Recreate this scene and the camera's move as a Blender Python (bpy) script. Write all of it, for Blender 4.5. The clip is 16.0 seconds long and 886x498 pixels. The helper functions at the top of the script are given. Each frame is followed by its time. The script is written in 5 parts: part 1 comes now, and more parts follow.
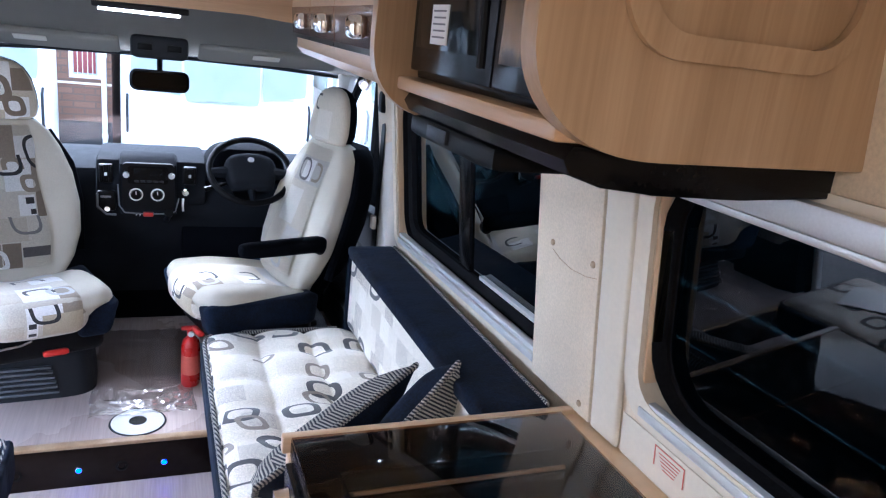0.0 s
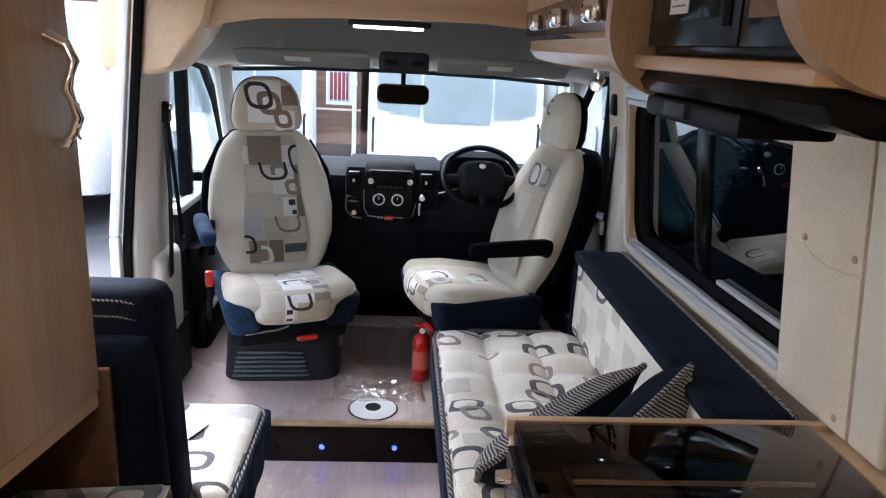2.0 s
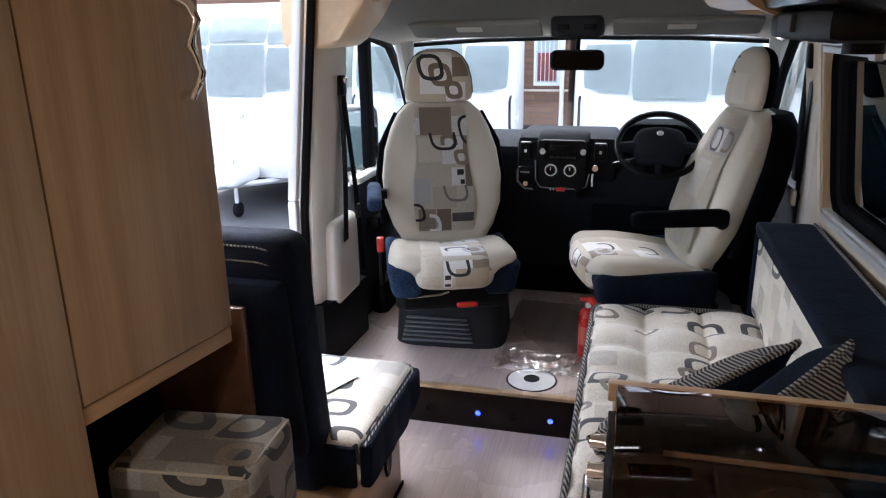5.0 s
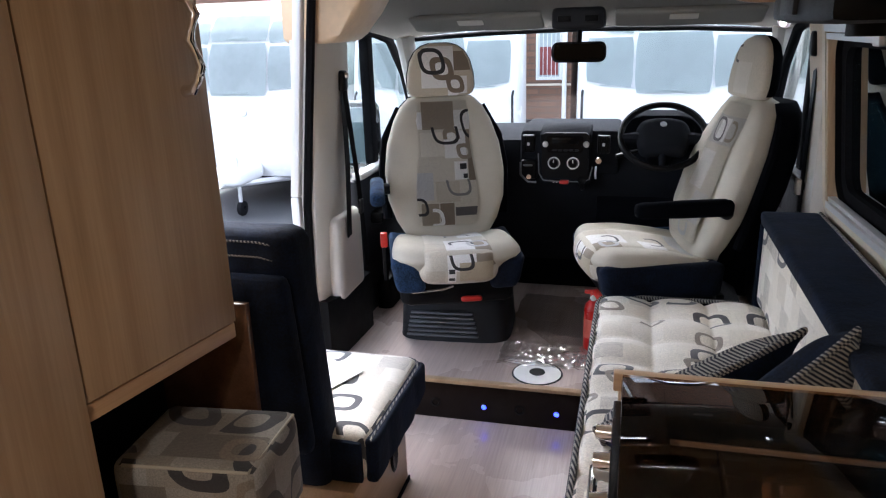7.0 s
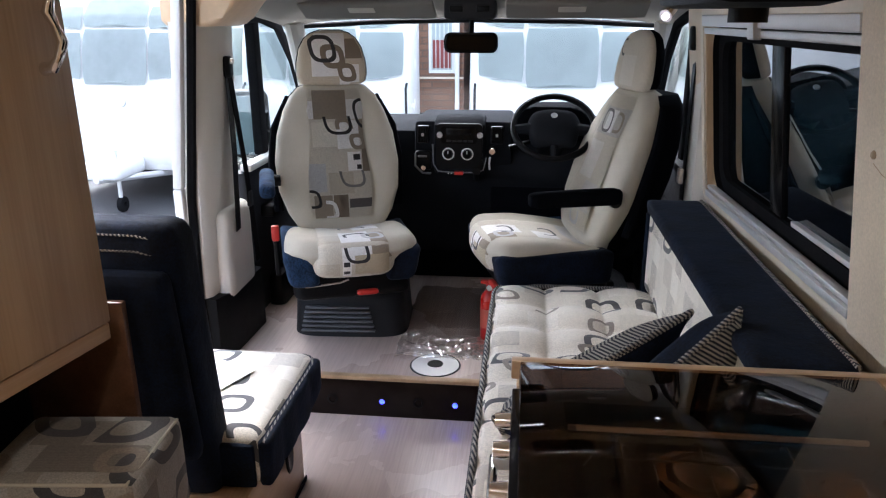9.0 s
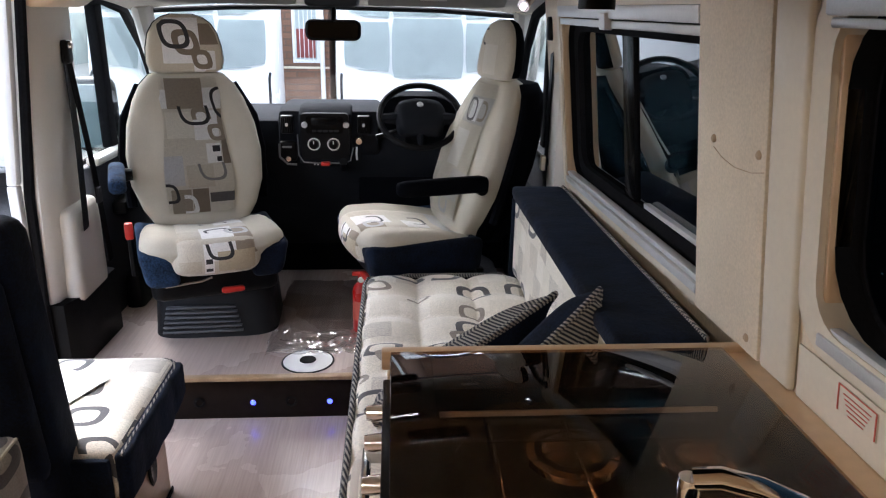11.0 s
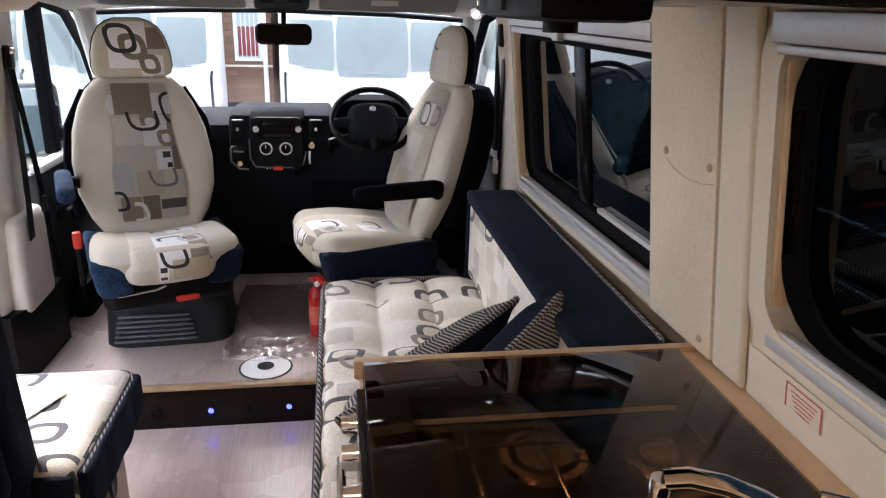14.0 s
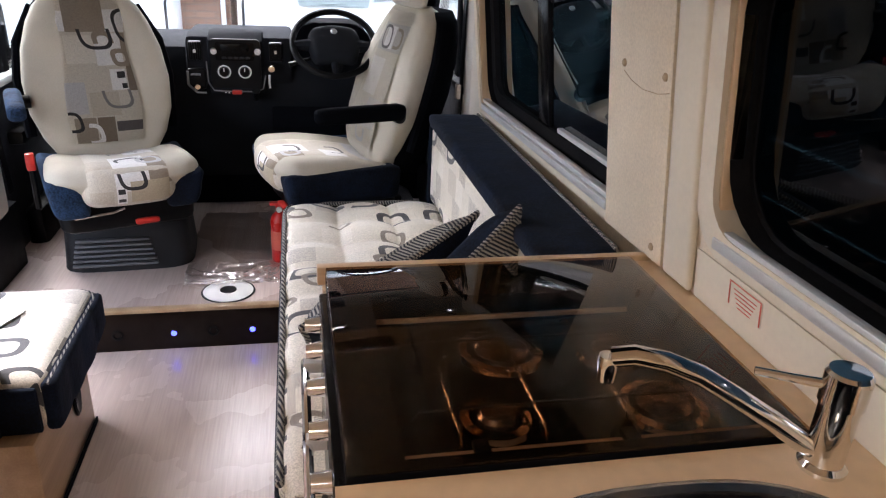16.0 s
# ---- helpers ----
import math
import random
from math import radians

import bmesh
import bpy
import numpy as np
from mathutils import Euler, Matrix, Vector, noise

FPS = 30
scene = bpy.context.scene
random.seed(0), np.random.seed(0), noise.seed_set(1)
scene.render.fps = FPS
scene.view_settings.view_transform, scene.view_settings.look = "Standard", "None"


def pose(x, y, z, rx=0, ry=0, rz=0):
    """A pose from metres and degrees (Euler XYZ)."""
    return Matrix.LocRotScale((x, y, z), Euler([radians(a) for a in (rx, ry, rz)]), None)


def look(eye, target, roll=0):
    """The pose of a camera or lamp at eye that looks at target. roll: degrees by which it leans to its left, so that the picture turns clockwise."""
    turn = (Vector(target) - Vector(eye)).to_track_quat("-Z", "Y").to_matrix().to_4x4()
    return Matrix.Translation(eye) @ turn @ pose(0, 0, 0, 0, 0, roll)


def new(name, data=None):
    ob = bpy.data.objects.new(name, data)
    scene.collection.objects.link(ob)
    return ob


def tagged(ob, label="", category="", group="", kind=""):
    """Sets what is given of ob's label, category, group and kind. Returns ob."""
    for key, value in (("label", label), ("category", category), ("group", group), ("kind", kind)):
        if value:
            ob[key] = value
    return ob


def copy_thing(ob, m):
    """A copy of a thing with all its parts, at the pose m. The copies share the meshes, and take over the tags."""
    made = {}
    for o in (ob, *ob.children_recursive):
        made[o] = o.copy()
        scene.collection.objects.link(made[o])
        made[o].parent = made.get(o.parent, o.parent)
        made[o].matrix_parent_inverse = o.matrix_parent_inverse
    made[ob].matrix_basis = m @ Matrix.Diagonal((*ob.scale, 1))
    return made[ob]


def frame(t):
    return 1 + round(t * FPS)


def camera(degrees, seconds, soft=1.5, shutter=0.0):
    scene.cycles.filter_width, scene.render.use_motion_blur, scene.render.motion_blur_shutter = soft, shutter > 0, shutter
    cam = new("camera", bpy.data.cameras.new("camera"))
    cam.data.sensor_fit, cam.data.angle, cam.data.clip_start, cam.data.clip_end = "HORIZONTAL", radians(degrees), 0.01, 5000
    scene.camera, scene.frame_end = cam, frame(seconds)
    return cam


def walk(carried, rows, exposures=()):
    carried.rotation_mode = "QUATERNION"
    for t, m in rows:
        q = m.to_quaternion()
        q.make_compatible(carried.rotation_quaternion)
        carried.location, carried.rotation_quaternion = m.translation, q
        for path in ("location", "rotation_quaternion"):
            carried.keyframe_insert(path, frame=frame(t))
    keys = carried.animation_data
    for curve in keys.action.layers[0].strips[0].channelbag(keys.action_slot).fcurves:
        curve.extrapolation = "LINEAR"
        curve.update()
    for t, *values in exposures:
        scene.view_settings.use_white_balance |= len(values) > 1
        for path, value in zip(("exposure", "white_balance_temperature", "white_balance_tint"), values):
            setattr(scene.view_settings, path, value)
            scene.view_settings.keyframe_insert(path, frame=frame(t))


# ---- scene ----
cam = camera(63.3, 16.0, 1.2)
PATH = [
    (0, (-0.006, -0.105, 1.787), (0.73, 1.669, 1.227), 6.5),
    (0.5, (-0.158, -0.116, 1.749), (0.314, 1.758, 1.234), 4.7),
    (1, (-0.256, -0.097, 1.725), (0.257, 1.775, 1.243), 4.5),
    (1.5, (-0.27, -0.121, 1.729), (0.202, 1.751, 1.208), 4.8),
    (2, (-0.013, -0.126, 1.705), (0.12, 1.793, 1.159), 3.0),
    (2.5, (0.124, -0.13, 1.672), (-0.011, 1.79, 1.126), 2.4),
    (3, (0.192, -0.124, 1.657), (-0.097, 1.771, 1.09), 1.7),
    (3.5, (0.224, -0.119, 1.653), (-0.146, 1.755, 1.06), 1.0),
    (4, (0.24, -0.102, 1.653), (-0.195, 1.755, 1.05), 0.2),
    (4.5, (0.254, -0.085, 1.627), (-0.214, 1.768, 1.039), -0.4),
    (7, (0.26, -0.077, 1.603), (-0.236, 1.767, 1.009), -1.8),
    (7.5, (0.255, -0.078, 1.605), (-0.231, 1.767, 1.003), -1.8),
    (8, (0.248, -0.068, 1.596), (-0.185, 1.788, 0.991), -1.5),
    (8.5, (0.244, -0.062, 1.592), (-0.092, 1.813, 0.981), -0.8),
    (9, (0.255, -0.035, 1.577), (0.042, 1.857, 0.964), -0.2),
    (9.5, (0.273, -0.022, 1.55), (0.176, 1.881, 0.945), 0.6),
    (10, (0.269, -0.021, 1.556), (0.274, 1.882, 0.942), 1.1),
    (10.2, (0.263, -0.022, 1.559), (0.308, 1.879, 0.939), 1.2),
    (12.3, (0.289, 0.018, 1.575), (0.514, 1.901, 0.939), 1.1),
    (12.5, (0.262, 0.01, 1.589), (0.511, 1.891, 0.957), 1.3),
    (13, (0.251, 0.003, 1.599), (0.513, 1.882, 0.967), 1.3),
    (13.5, (0.232, -0.016, 1.602), (0.51, 1.859, 0.965), 1.5),
    (14, (0.218, -0.033, 1.607), (0.508, 1.839, 0.965), 1.5),
    (14.5, (0.214, -0.046, 1.611), (0.509, 1.823, 0.961), 1.4),
    (15, (0.21, -0.063, 1.601), (0.508, 1.797, 0.93), 1.5),
    (15.5, (0.219, -0.07, 1.575), (0.511, 1.772, 0.853), 1.6),
    (16, (0.215, -0.085, 1.55), (0.602, 1.712, 0.762), 2.9),
]
EXPOSURES = [(0, 4.0, 5000, 13), (0.5, 3.8, 5250, 13), (1.5, 3.45, 5600, 13), (2.5, 3.2, 5700, 13), (4, 3.1, 5800, 13), (9, 3.12, 5800, 13), (10.2, 3.15, 5900, 13), (12.5, 3.32, 6100, 15), (14.5, 3.35, 6150, 16), (16, 3.5, 6100, 16)]
walk(cam, [(t, look(eye, target, roll)) for t, eye, target, roll in PATH], EXPOSURES)

SKY = 0.15

# ---- sky, sun, lamps ----
world = bpy.data.worlds.new("sky")
scene.world = world
world.use_nodes = True
wn = world.node_tree
sky = wn.nodes.new("ShaderNodeTexSky")
sky.sky_type, sky.sun_disc = "NISHITA", False
sky.sun_elevation, sky.sun_rotation = radians(48), radians(-20)
sky.air_density, sky.dust_density = 1.0, 4.0
haze = wn.nodes.new("ShaderNodeHueSaturation")
haze.inputs["Saturation"].default_value = 0.35
wn.links.new(sky.outputs[0], haze.inputs["Color"])
wn.links.new(haze.outputs[0], wn.nodes["Background"].inputs["Color"])
wn.nodes["Background"].inputs["Strength"].default_value = SKY

sun = new("sun", bpy.data.lights.new("sun", "SUN"))
sun.data.energy, sun.data.angle, sun.data.color = 0.7, radians(20), (1.0, 0.96, 0.9)
sun.matrix_basis = look((0, 0, 0), (0.34, -0.6, -1.0))


def lamp(name, place, target, watts, size, colour):
    data = bpy.data.lights.new(name, "AREA")
    data.shape, data.size, data.energy, data.color = "DISK", size, watts, colour
    ob = new(name, data)
    ob.matrix_basis = look(place, target)
    return ob


WARM = (1.0, 0.88, 0.73)
for y, watts in ((-1.3, 0.8), (-0.5, 1.2)):
    lamp("ceiling_lamp", (-0.45, y, 2.05), (-0.45, y, 0), watts, 0.1, WARM)


# ---- materials ----


class Mat:
    """A node material under construction."""

    def __init__(self, name, colour=(0.5, 0.5, 0.5), rough=0.5, metal=0.0):
        self.m = bpy.data.materials.new(name)
        self.m.use_nodes = True
        self.t = self.m.node_tree
        self.b = self.t.nodes["Principled BSDF"]
        self.put("Base Color", (*colour, 1))
        self.put("Roughness", rough)
        self.put("Metallic", metal)

    def put(self, key, value):
        if hasattr(value, "is_output"):
            self.t.links.new(value, self.b.inputs[key])
        else:
            self.b.inputs[key].default_value = value
        return self

    def node(self, kind, **inputs):
        n = self.t.nodes.new("ShaderNode" + kind)
        for k, v in inputs.items():
            self.plug(n, k.replace("_", " "), v)
        return n

    def plug(self, n, key, v):
        s = n.inputs[key]
        if hasattr(v, "is_output"):
            self.t.links.new(v, s)
        else:
            s.default_value = v

    def math(self, op, a, b=0.0, c=0.0):
        n = self.t.nodes.new("ShaderNodeMath")
        n.operation = op
        for i, v in enumerate((a, b, c)):
            if hasattr(v, "is_output"):
                self.t.links.new(v, n.inputs[i])
            else:
                n.inputs[i].default_value = v
        return n.outputs[0]

    def mix(self, f, a, b):
        n = self.t.nodes.new("ShaderNodeMix")
        n.data_type = "RGBA"
        for i, v in ((0, f), (6, a), (7, b)):
            if hasattr(v, "is_output"):
                self.t.links.new(v, n.inputs[i])
            else:
                n.inputs[i].default_value = (*v, 1) if isinstance(v, tuple) else v
        return n.outputs[2]

    def weave(self, c, f, amount):
        """Darken a colour by the threads of a cloth."""
        n = self.t.nodes.new("ShaderNodeMix")
        n.data_type, n.blend_type = "RGBA", "MULTIPLY"
        n.inputs[0].default_value = 1.0
        self.t.links.new(c, n.inputs[6])
        self.t.links.new(self.ramp(f, [(0.3, (1 - amount,) * 3), (0.7, (1 + amount * 0.3,) * 3)]), n.inputs[7])
        return n.outputs[2]

    def ramp(self, f, stops, constant=False):
        n = self.t.nodes.new("ShaderNodeValToRGB")
        n.color_ramp.interpolation = "CONSTANT" if constant else "LINEAR"
        e = n.color_ramp.elements
        while len(e) < len(stops):
            e.new(0.5)
        for el, (p, c) in zip(e, stops):
            el.position, el.color = p, (*c, 1)
        self.t.links.new(f, n.inputs[0])
        return n.outputs[0]

    def coords(self, scale=(1, 1, 1), which="Object", turn=(0, 0, 0)):
        tc = self.t.nodes.new("ShaderNodeTexCoord")
        mp = self.t.nodes.new("ShaderNodeMapping")
        mp.inputs["Scale"].default_value = scale
        mp.inputs["Rotation"].default_value = turn
        self.t.links.new(tc.outputs[which], mp.inputs[0])
        return mp.outputs[0]

    def noise(self, vec, scale, detail=3, rough=0.5):
        n = self.t.nodes.new("ShaderNodeTexNoise")
        n.inputs["Scale"].default_value, n.inputs["Detail"].default_value, n.inputs["Roughness"].default_value = scale, detail, rough
        self.t.links.new(vec, n.inputs["Vector"])
        return n.outputs[0]

    def bump(self, height, strength=0.3, dist=0.002):
        n = self.t.nodes.new("ShaderNodeBump")
        n.inputs["Strength"].default_value, n.inputs["Distance"].default_value = strength, dist
        self.t.links.new(height, n.inputs["Height"])
        self.put("Normal", n.outputs[0])
        return self


def speckled(name, colour, rough, amount=0.25, grain=60, large=3, bump=0.2, metal=0.0, dist=0.001):
    """Paint, plastic or cloth with variation at two scales and fine relief."""
    k = Mat(name, colour, rough, metal)
    v = k.coords()
    f = k.math("ADD", k.math("MULTIPLY", k.noise(v, grain), 0.5), k.math("MULTIPLY", k.noise(v, large), 0.5))
    lo = tuple(c * (1 - amount) for c in colour)
    hi = tuple(min(1, c * (1 + amount)) for c in colour)
    k.put("Base Color", k.ramp(f, [(0.3, lo), (0.7, hi)]))
    k.put("Roughness", k.math("MULTIPLY_ADD", k.noise(v, large * 3), 0.2, rough - 0.1))
    k.bump(k.noise(v, grain * 4, 2), bump, dist)
    if max(colour) < 0.06 and metal == 0:
        k.put("Specular IOR Level", 0.13 if rough < 0.7 else 0.02)
    return k.m


def wood(name, dark, light, rough=0.38, axis=2, coat=0.25):
    k = Mat(name, light, rough)
    stretch = [14.0, 14.0, 14.0]
    stretch[axis] = 0.7
    v = k.coords(tuple(stretch))
    broad = k.noise(v, 1.0, 4, 0.55)
    fine = [160.0, 160.0, 160.0]
    fine[axis] = 5.0
    g = k.noise(k.coords(tuple(fine)), 1.0, 3)
    f = k.math("ADD", k.math("MULTIPLY", broad, 0.7), k.math("MULTIPLY", g, 0.3))
    k.put("Base Color", k.ramp(f, [(0.32, dark), (0.62, light)]))
    k.put("Coat Weight", coat).put("Coat Roughness", 0.3)
    k.bump(g, 0.12, 0.0008)
    return k.m


def patchwork(name, strong=1.0, cell=0.085, dark=0.42, tan=0.6, stroke=0.07, tone_all=1.0):
    """Upholstery of cream and taupe patches with rounded-square loops and hatching."""
    k = Mat(name, (0.6, 0.54, 0.44), 0.85)
    uv = k.node("SeparateXYZ", Vector=k.coords((1, 1, 1), "UV"))
    u, v = uv.outputs[0], uv.outputs[1]

    def cellid(size, slip, seed):
        cu = k.math("DIVIDE", u, size)
        cv = k.math("DIVIDE", v, size * 0.86)
        row = k.math("FLOOR", cv)
        cu = k.math("ADD", cu, k.math("MULTIPLY", row, slip))
        col = k.math("FLOOR", cu)
        c = k.node("CombineXYZ", X=col, Y=row, Z=seed)
        w = k.node("TexWhiteNoise", Vector=c.outputs[0])
        s = k.node("SeparateColor", Color=w.outputs[1])
        return k.math("FRACT", cu), k.math("FRACT", cv), w.outputs[0], s.outputs[0], s.outputs[1], s.outputs[2]

    fu, fv, r0, r1, r2, r3 = cellid(cell, 0.37, 3.0)
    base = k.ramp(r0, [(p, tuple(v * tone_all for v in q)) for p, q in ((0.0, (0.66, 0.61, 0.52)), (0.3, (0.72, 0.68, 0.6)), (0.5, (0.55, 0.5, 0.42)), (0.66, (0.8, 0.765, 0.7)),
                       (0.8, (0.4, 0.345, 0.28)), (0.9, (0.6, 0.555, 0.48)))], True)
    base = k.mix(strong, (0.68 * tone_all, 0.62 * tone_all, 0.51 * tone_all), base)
    hatch = k.math("GREATER_THAN", k.math("SINE", k.math("MULTIPLY", v, 1100.0)), 0.25)
    hatch = k.math("MULTIPLY", hatch, k.math("GREATER_THAN", r1, 0.84))
    base = k.mix(k.math("MULTIPLY", hatch, 0.55), base, (0.12, 0.1, 0.09))
    for size, slip, seed, tone, share in ((cell * 1.75, 0.43, 7.0, (0.03, 0.03, 0.035), dark), (cell * 1.3, 0.29, 19.0, (0.24, 0.2, 0.155), tan)):
        fu, fv, r0, r1, r2, r3 = cellid(size, slip, seed)
        px = k.math("SUBTRACT", k.math("SUBTRACT", fu, 0.5), k.math("MULTIPLY_ADD", r1, 0.24, -0.12))
        py = k.math("SUBTRACT", k.math("SUBTRACT", fv, 0.5), k.math("MULTIPLY_ADD", r2, 0.24, -0.12))
        px = k.math("ADD", px, k.math("MULTIPLY", py, k.math("MULTIPLY_ADD", r0, 0.9, -0.35)))
        d = k.math("POWER", k.math("ADD", k.math("POWER", k.math("ABSOLUTE", px), 3.0), k.math("POWER", k.math("ABSOLUTE", py), 3.0)), 0.3333)
        ring = k.math("LESS_THAN", k.math("ABSOLUTE", k.math("SUBTRACT", d, 0.27)), stroke)
        ring = k.math("MULTIPLY", ring, k.math("GREATER_THAN", r3, share))
        gap = k.math("GREATER_THAN", k.math("ADD", px, k.math("MULTIPLY", r0, 0.5)), -0.17)
        ring = k.math("MULTIPLY", ring, gap)
        base = k.mix(k.math("MULTIPLY", ring, 0.96), base, tone)
    o = k.coords()
    k.put("Base Color", k.weave(base, k.noise(o, 260, 2), 0.3))
    k.put("Sheen Weight", 0.25)
    k.bump(k.noise(o, 420, 2), 0.5, 0.0012)
    return k.m


def velour(name, colour):
    k = Mat(name, colour, 0.9)
    v = k.coords()
    f = k.math("ADD", k.math("MULTIPLY", k.noise(v, 9, 4), 0.6), k.math("MULTIPLY", k.noise(v, 150, 2), 0.4))
    k.put("Base Color", k.ramp(f, [(0.38, tuple(c * 0.35 for c in colour)), (0.62, tuple(c * 2.0 for c in colour))]))
    k.put("Specular IOR Level", 0.2)
    k.put("Sheen Weight", 0.035).put("Sheen Tint", (0.35, 0.5, 0.8, 1)).put("Sheen Roughness", 0.4)
    k.bump(k.math("ADD", k.noise(v, 12, 3), k.math("MULTIPLY", k.noise(v, 55, 3), 0.4)), 0.7, 0.006)
    return k.m


def stripes(name):
    k = Mat(name, (0.1, 0.1, 0.1), 0.85)
    uv = k.node("SeparateXYZ", Vector=k.coords((1, 1, 1), "UV"))
    wob = k.noise(k.coords(), 14, 2)
    ph = k.math("ADD", k.math("MULTIPLY", k.math("ADD", uv.outputs[0], k.math("MULTIPLY", uv.outputs[1], 0.35)), 600.0), k.math("MULTIPLY", wob, 3.0))
    f = k.math("MULTIPLY_ADD", k.math("SINE", ph), 0.5, 0.5)
    k.put("Base Color", k.ramp(f, [(0.38, (0.01, 0.012, 0.02)), (0.66, (0.3, 0.275, 0.24))]))
    k.bump(f, 0.6, 0.003)
    return k.m


def pane(name, tint, gloss=0.02, ior=1.45, sheets=1.0):
    """Thin glazing: tinted see-through with a Fresnel reflection."""
    k = Mat(name)
    t = k.t
    see = t.nodes.new("ShaderNodeBsdfTransparent")
    see.inputs[0].default_value = (*tint, 1)
    shine = t.nodes.new("ShaderNodeBsdfGlossy")
    shine.inputs["Roughness"].default_value = gloss
    fr = t.nodes.new("ShaderNodeLayerWeight")
    fr.inputs[0].default_value = 0.5
    f0 = ((ior - 1) / (ior + 1)) ** 2
    part_on = k.math("MINIMUM", k.math("MULTIPLY", k.math("MULTIPLY_ADD", k.math("POWER", fr.outputs["Facing"], 5.0), 1 - f0, f0), sheets), 1.0)
    mx = t.nodes.new("ShaderNodeMixShader")
    t.links.new(part_on, mx.inputs[0])
    t.links.new(see.outputs[0], mx.inputs[1])
    t.links.new(shine.outputs[0], mx.inputs[2])
    t.links.new(mx.outputs[0], t.nodes["Material Output"].inputs[0])
    return k.m


def glow(name, colour, strength):
    k = Mat(name, colour, 0.4)
    k.put("Emission Color", (*colour, 1)).put("Emission Strength", strength)
    return k.m


def floor_vinyl():
    k = Mat("floor_vinyl", (0.4, 0.32, 0.27), 0.3)
    g = k.noise(k.coords((130, 5, 130)), 1.0, 4)
    b = k.noise(k.coords((9, 1.0, 9)), 1.0, 3)
    s = k.noise(k.coords(), 2.2, 4)
    f = k.math("ADD", k.math("MULTIPLY", g, 0.5), k.math("MULTIPLY", b, 0.5))
    c = k.ramp(f, [(0.32, (0.47, 0.365, 0.315)), (0.68, (0.66, 0.54, 0.48))])
    k.put("Base Color", k.mix(k.math("MULTIPLY", s, 0.25), c, (0.5, 0.45, 0.43)))
    k.put("Roughness", k.math("MULTIPLY_ADD", s, 0.1, 0.22))
    k.bump(k.math("ADD", k.math("MULTIPLY", g, 0.4), k.math("MULTIPLY", k.noise(k.coords(), 5, 3), 0.3)), 0.18, 0.002)
    return k.m


def brickwork():
    k = Mat("brickwork", (0.3, 0.14, 0.09), 0.85)
    n = k.t.nodes.new("ShaderNodeTexBrick")
    n.inputs["Color1"].default_value, n.inputs["Color2"].default_value = (0.24, 0.125, 0.075, 1), (0.17, 0.085, 0.05, 1)
    n.inputs["Mortar"].default_value = (0.13, 0.085, 0.06, 1)
    n.inputs["Scale"].default_value, n.inputs["Mortar Size"].default_value = 1.0, 0.01
    n.inputs["Brick Width"].default_value, n.inputs["Row Height"].default_value = 0.225, 0.075
    k.t.links.new(k.coords((1, 1, 1), "UV"), n.inputs["Vector"])
    k.put("Base Color", k.mix(k.math("MULTIPLY", k.noise(k.coords(), 2, 3), 0.5), n.outputs[0], (0.2, 0.12, 0.09)))
    k.bump(k.noise(k.coords(), 60, 3), 0.4, 0.004)
    return k.m




def printed(name, base, rects, loops):
    """Cloth with a woven-in print: patches (x0, x1, z0, z1, tone) and loops (x, z, radius, width, tone, cut)."""
    k = Mat(name, base, 0.88)
    uv = k.node("SeparateXYZ", Vector=k.coords((1, 1, 1), "UV"))
    u, v = uv.outputs[0], uv.outputs[1]
    c = base
    for x0, x1, z0, z1, tone in rects:
        f = k.math("MULTIPLY", k.math("COMPARE", u, (x0 + x1) / 2, (x1 - x0) / 2), k.math("COMPARE", v, (z0 + z1) / 2, (z1 - z0) / 2))
        c = k.mix(f, c, tone)
    for x, z, r, w, tone, cut in loops:
        px, pz = k.math("SUBTRACT", u, x), k.math("SUBTRACT", v, z)
        d = k.math("POWER", k.math("ADD", k.math("POWER", k.math("ABSOLUTE", k.math("ADD", px, k.math("MULTIPLY", pz, 0.2))), 3.0), k.math("POWER", k.math("ABSOLUTE", pz), 3.0)), 0.3333)
        f = k.math("COMPARE", d, r, w / 2)
        if cut:
            f = k.math("MULTIPLY", f, k.math("GREATER_THAN", k.math("MULTIPLY", px if abs(cut) == 1 else pz, math.copysign(1, cut)), -r * 0.3))
        c = k.mix(f, c, tone)
    o = k.coords()
    hatch = k.math("GREATER_THAN", k.math("SINE", k.math("MULTIPLY", u, 1500.0)), 0.6)
    c = k.mix(k.math("MULTIPLY", hatch, 0.12), c, (0.3, 0.25, 0.18))
    k.put("Base Color", k.weave(c, k.noise(o, 260, 2), 0.22))
    k.put("Sheen Weight", 0.2)
    k.bump(k.noise(o, 420, 2), 0.5, 0.0012)
    return k.m


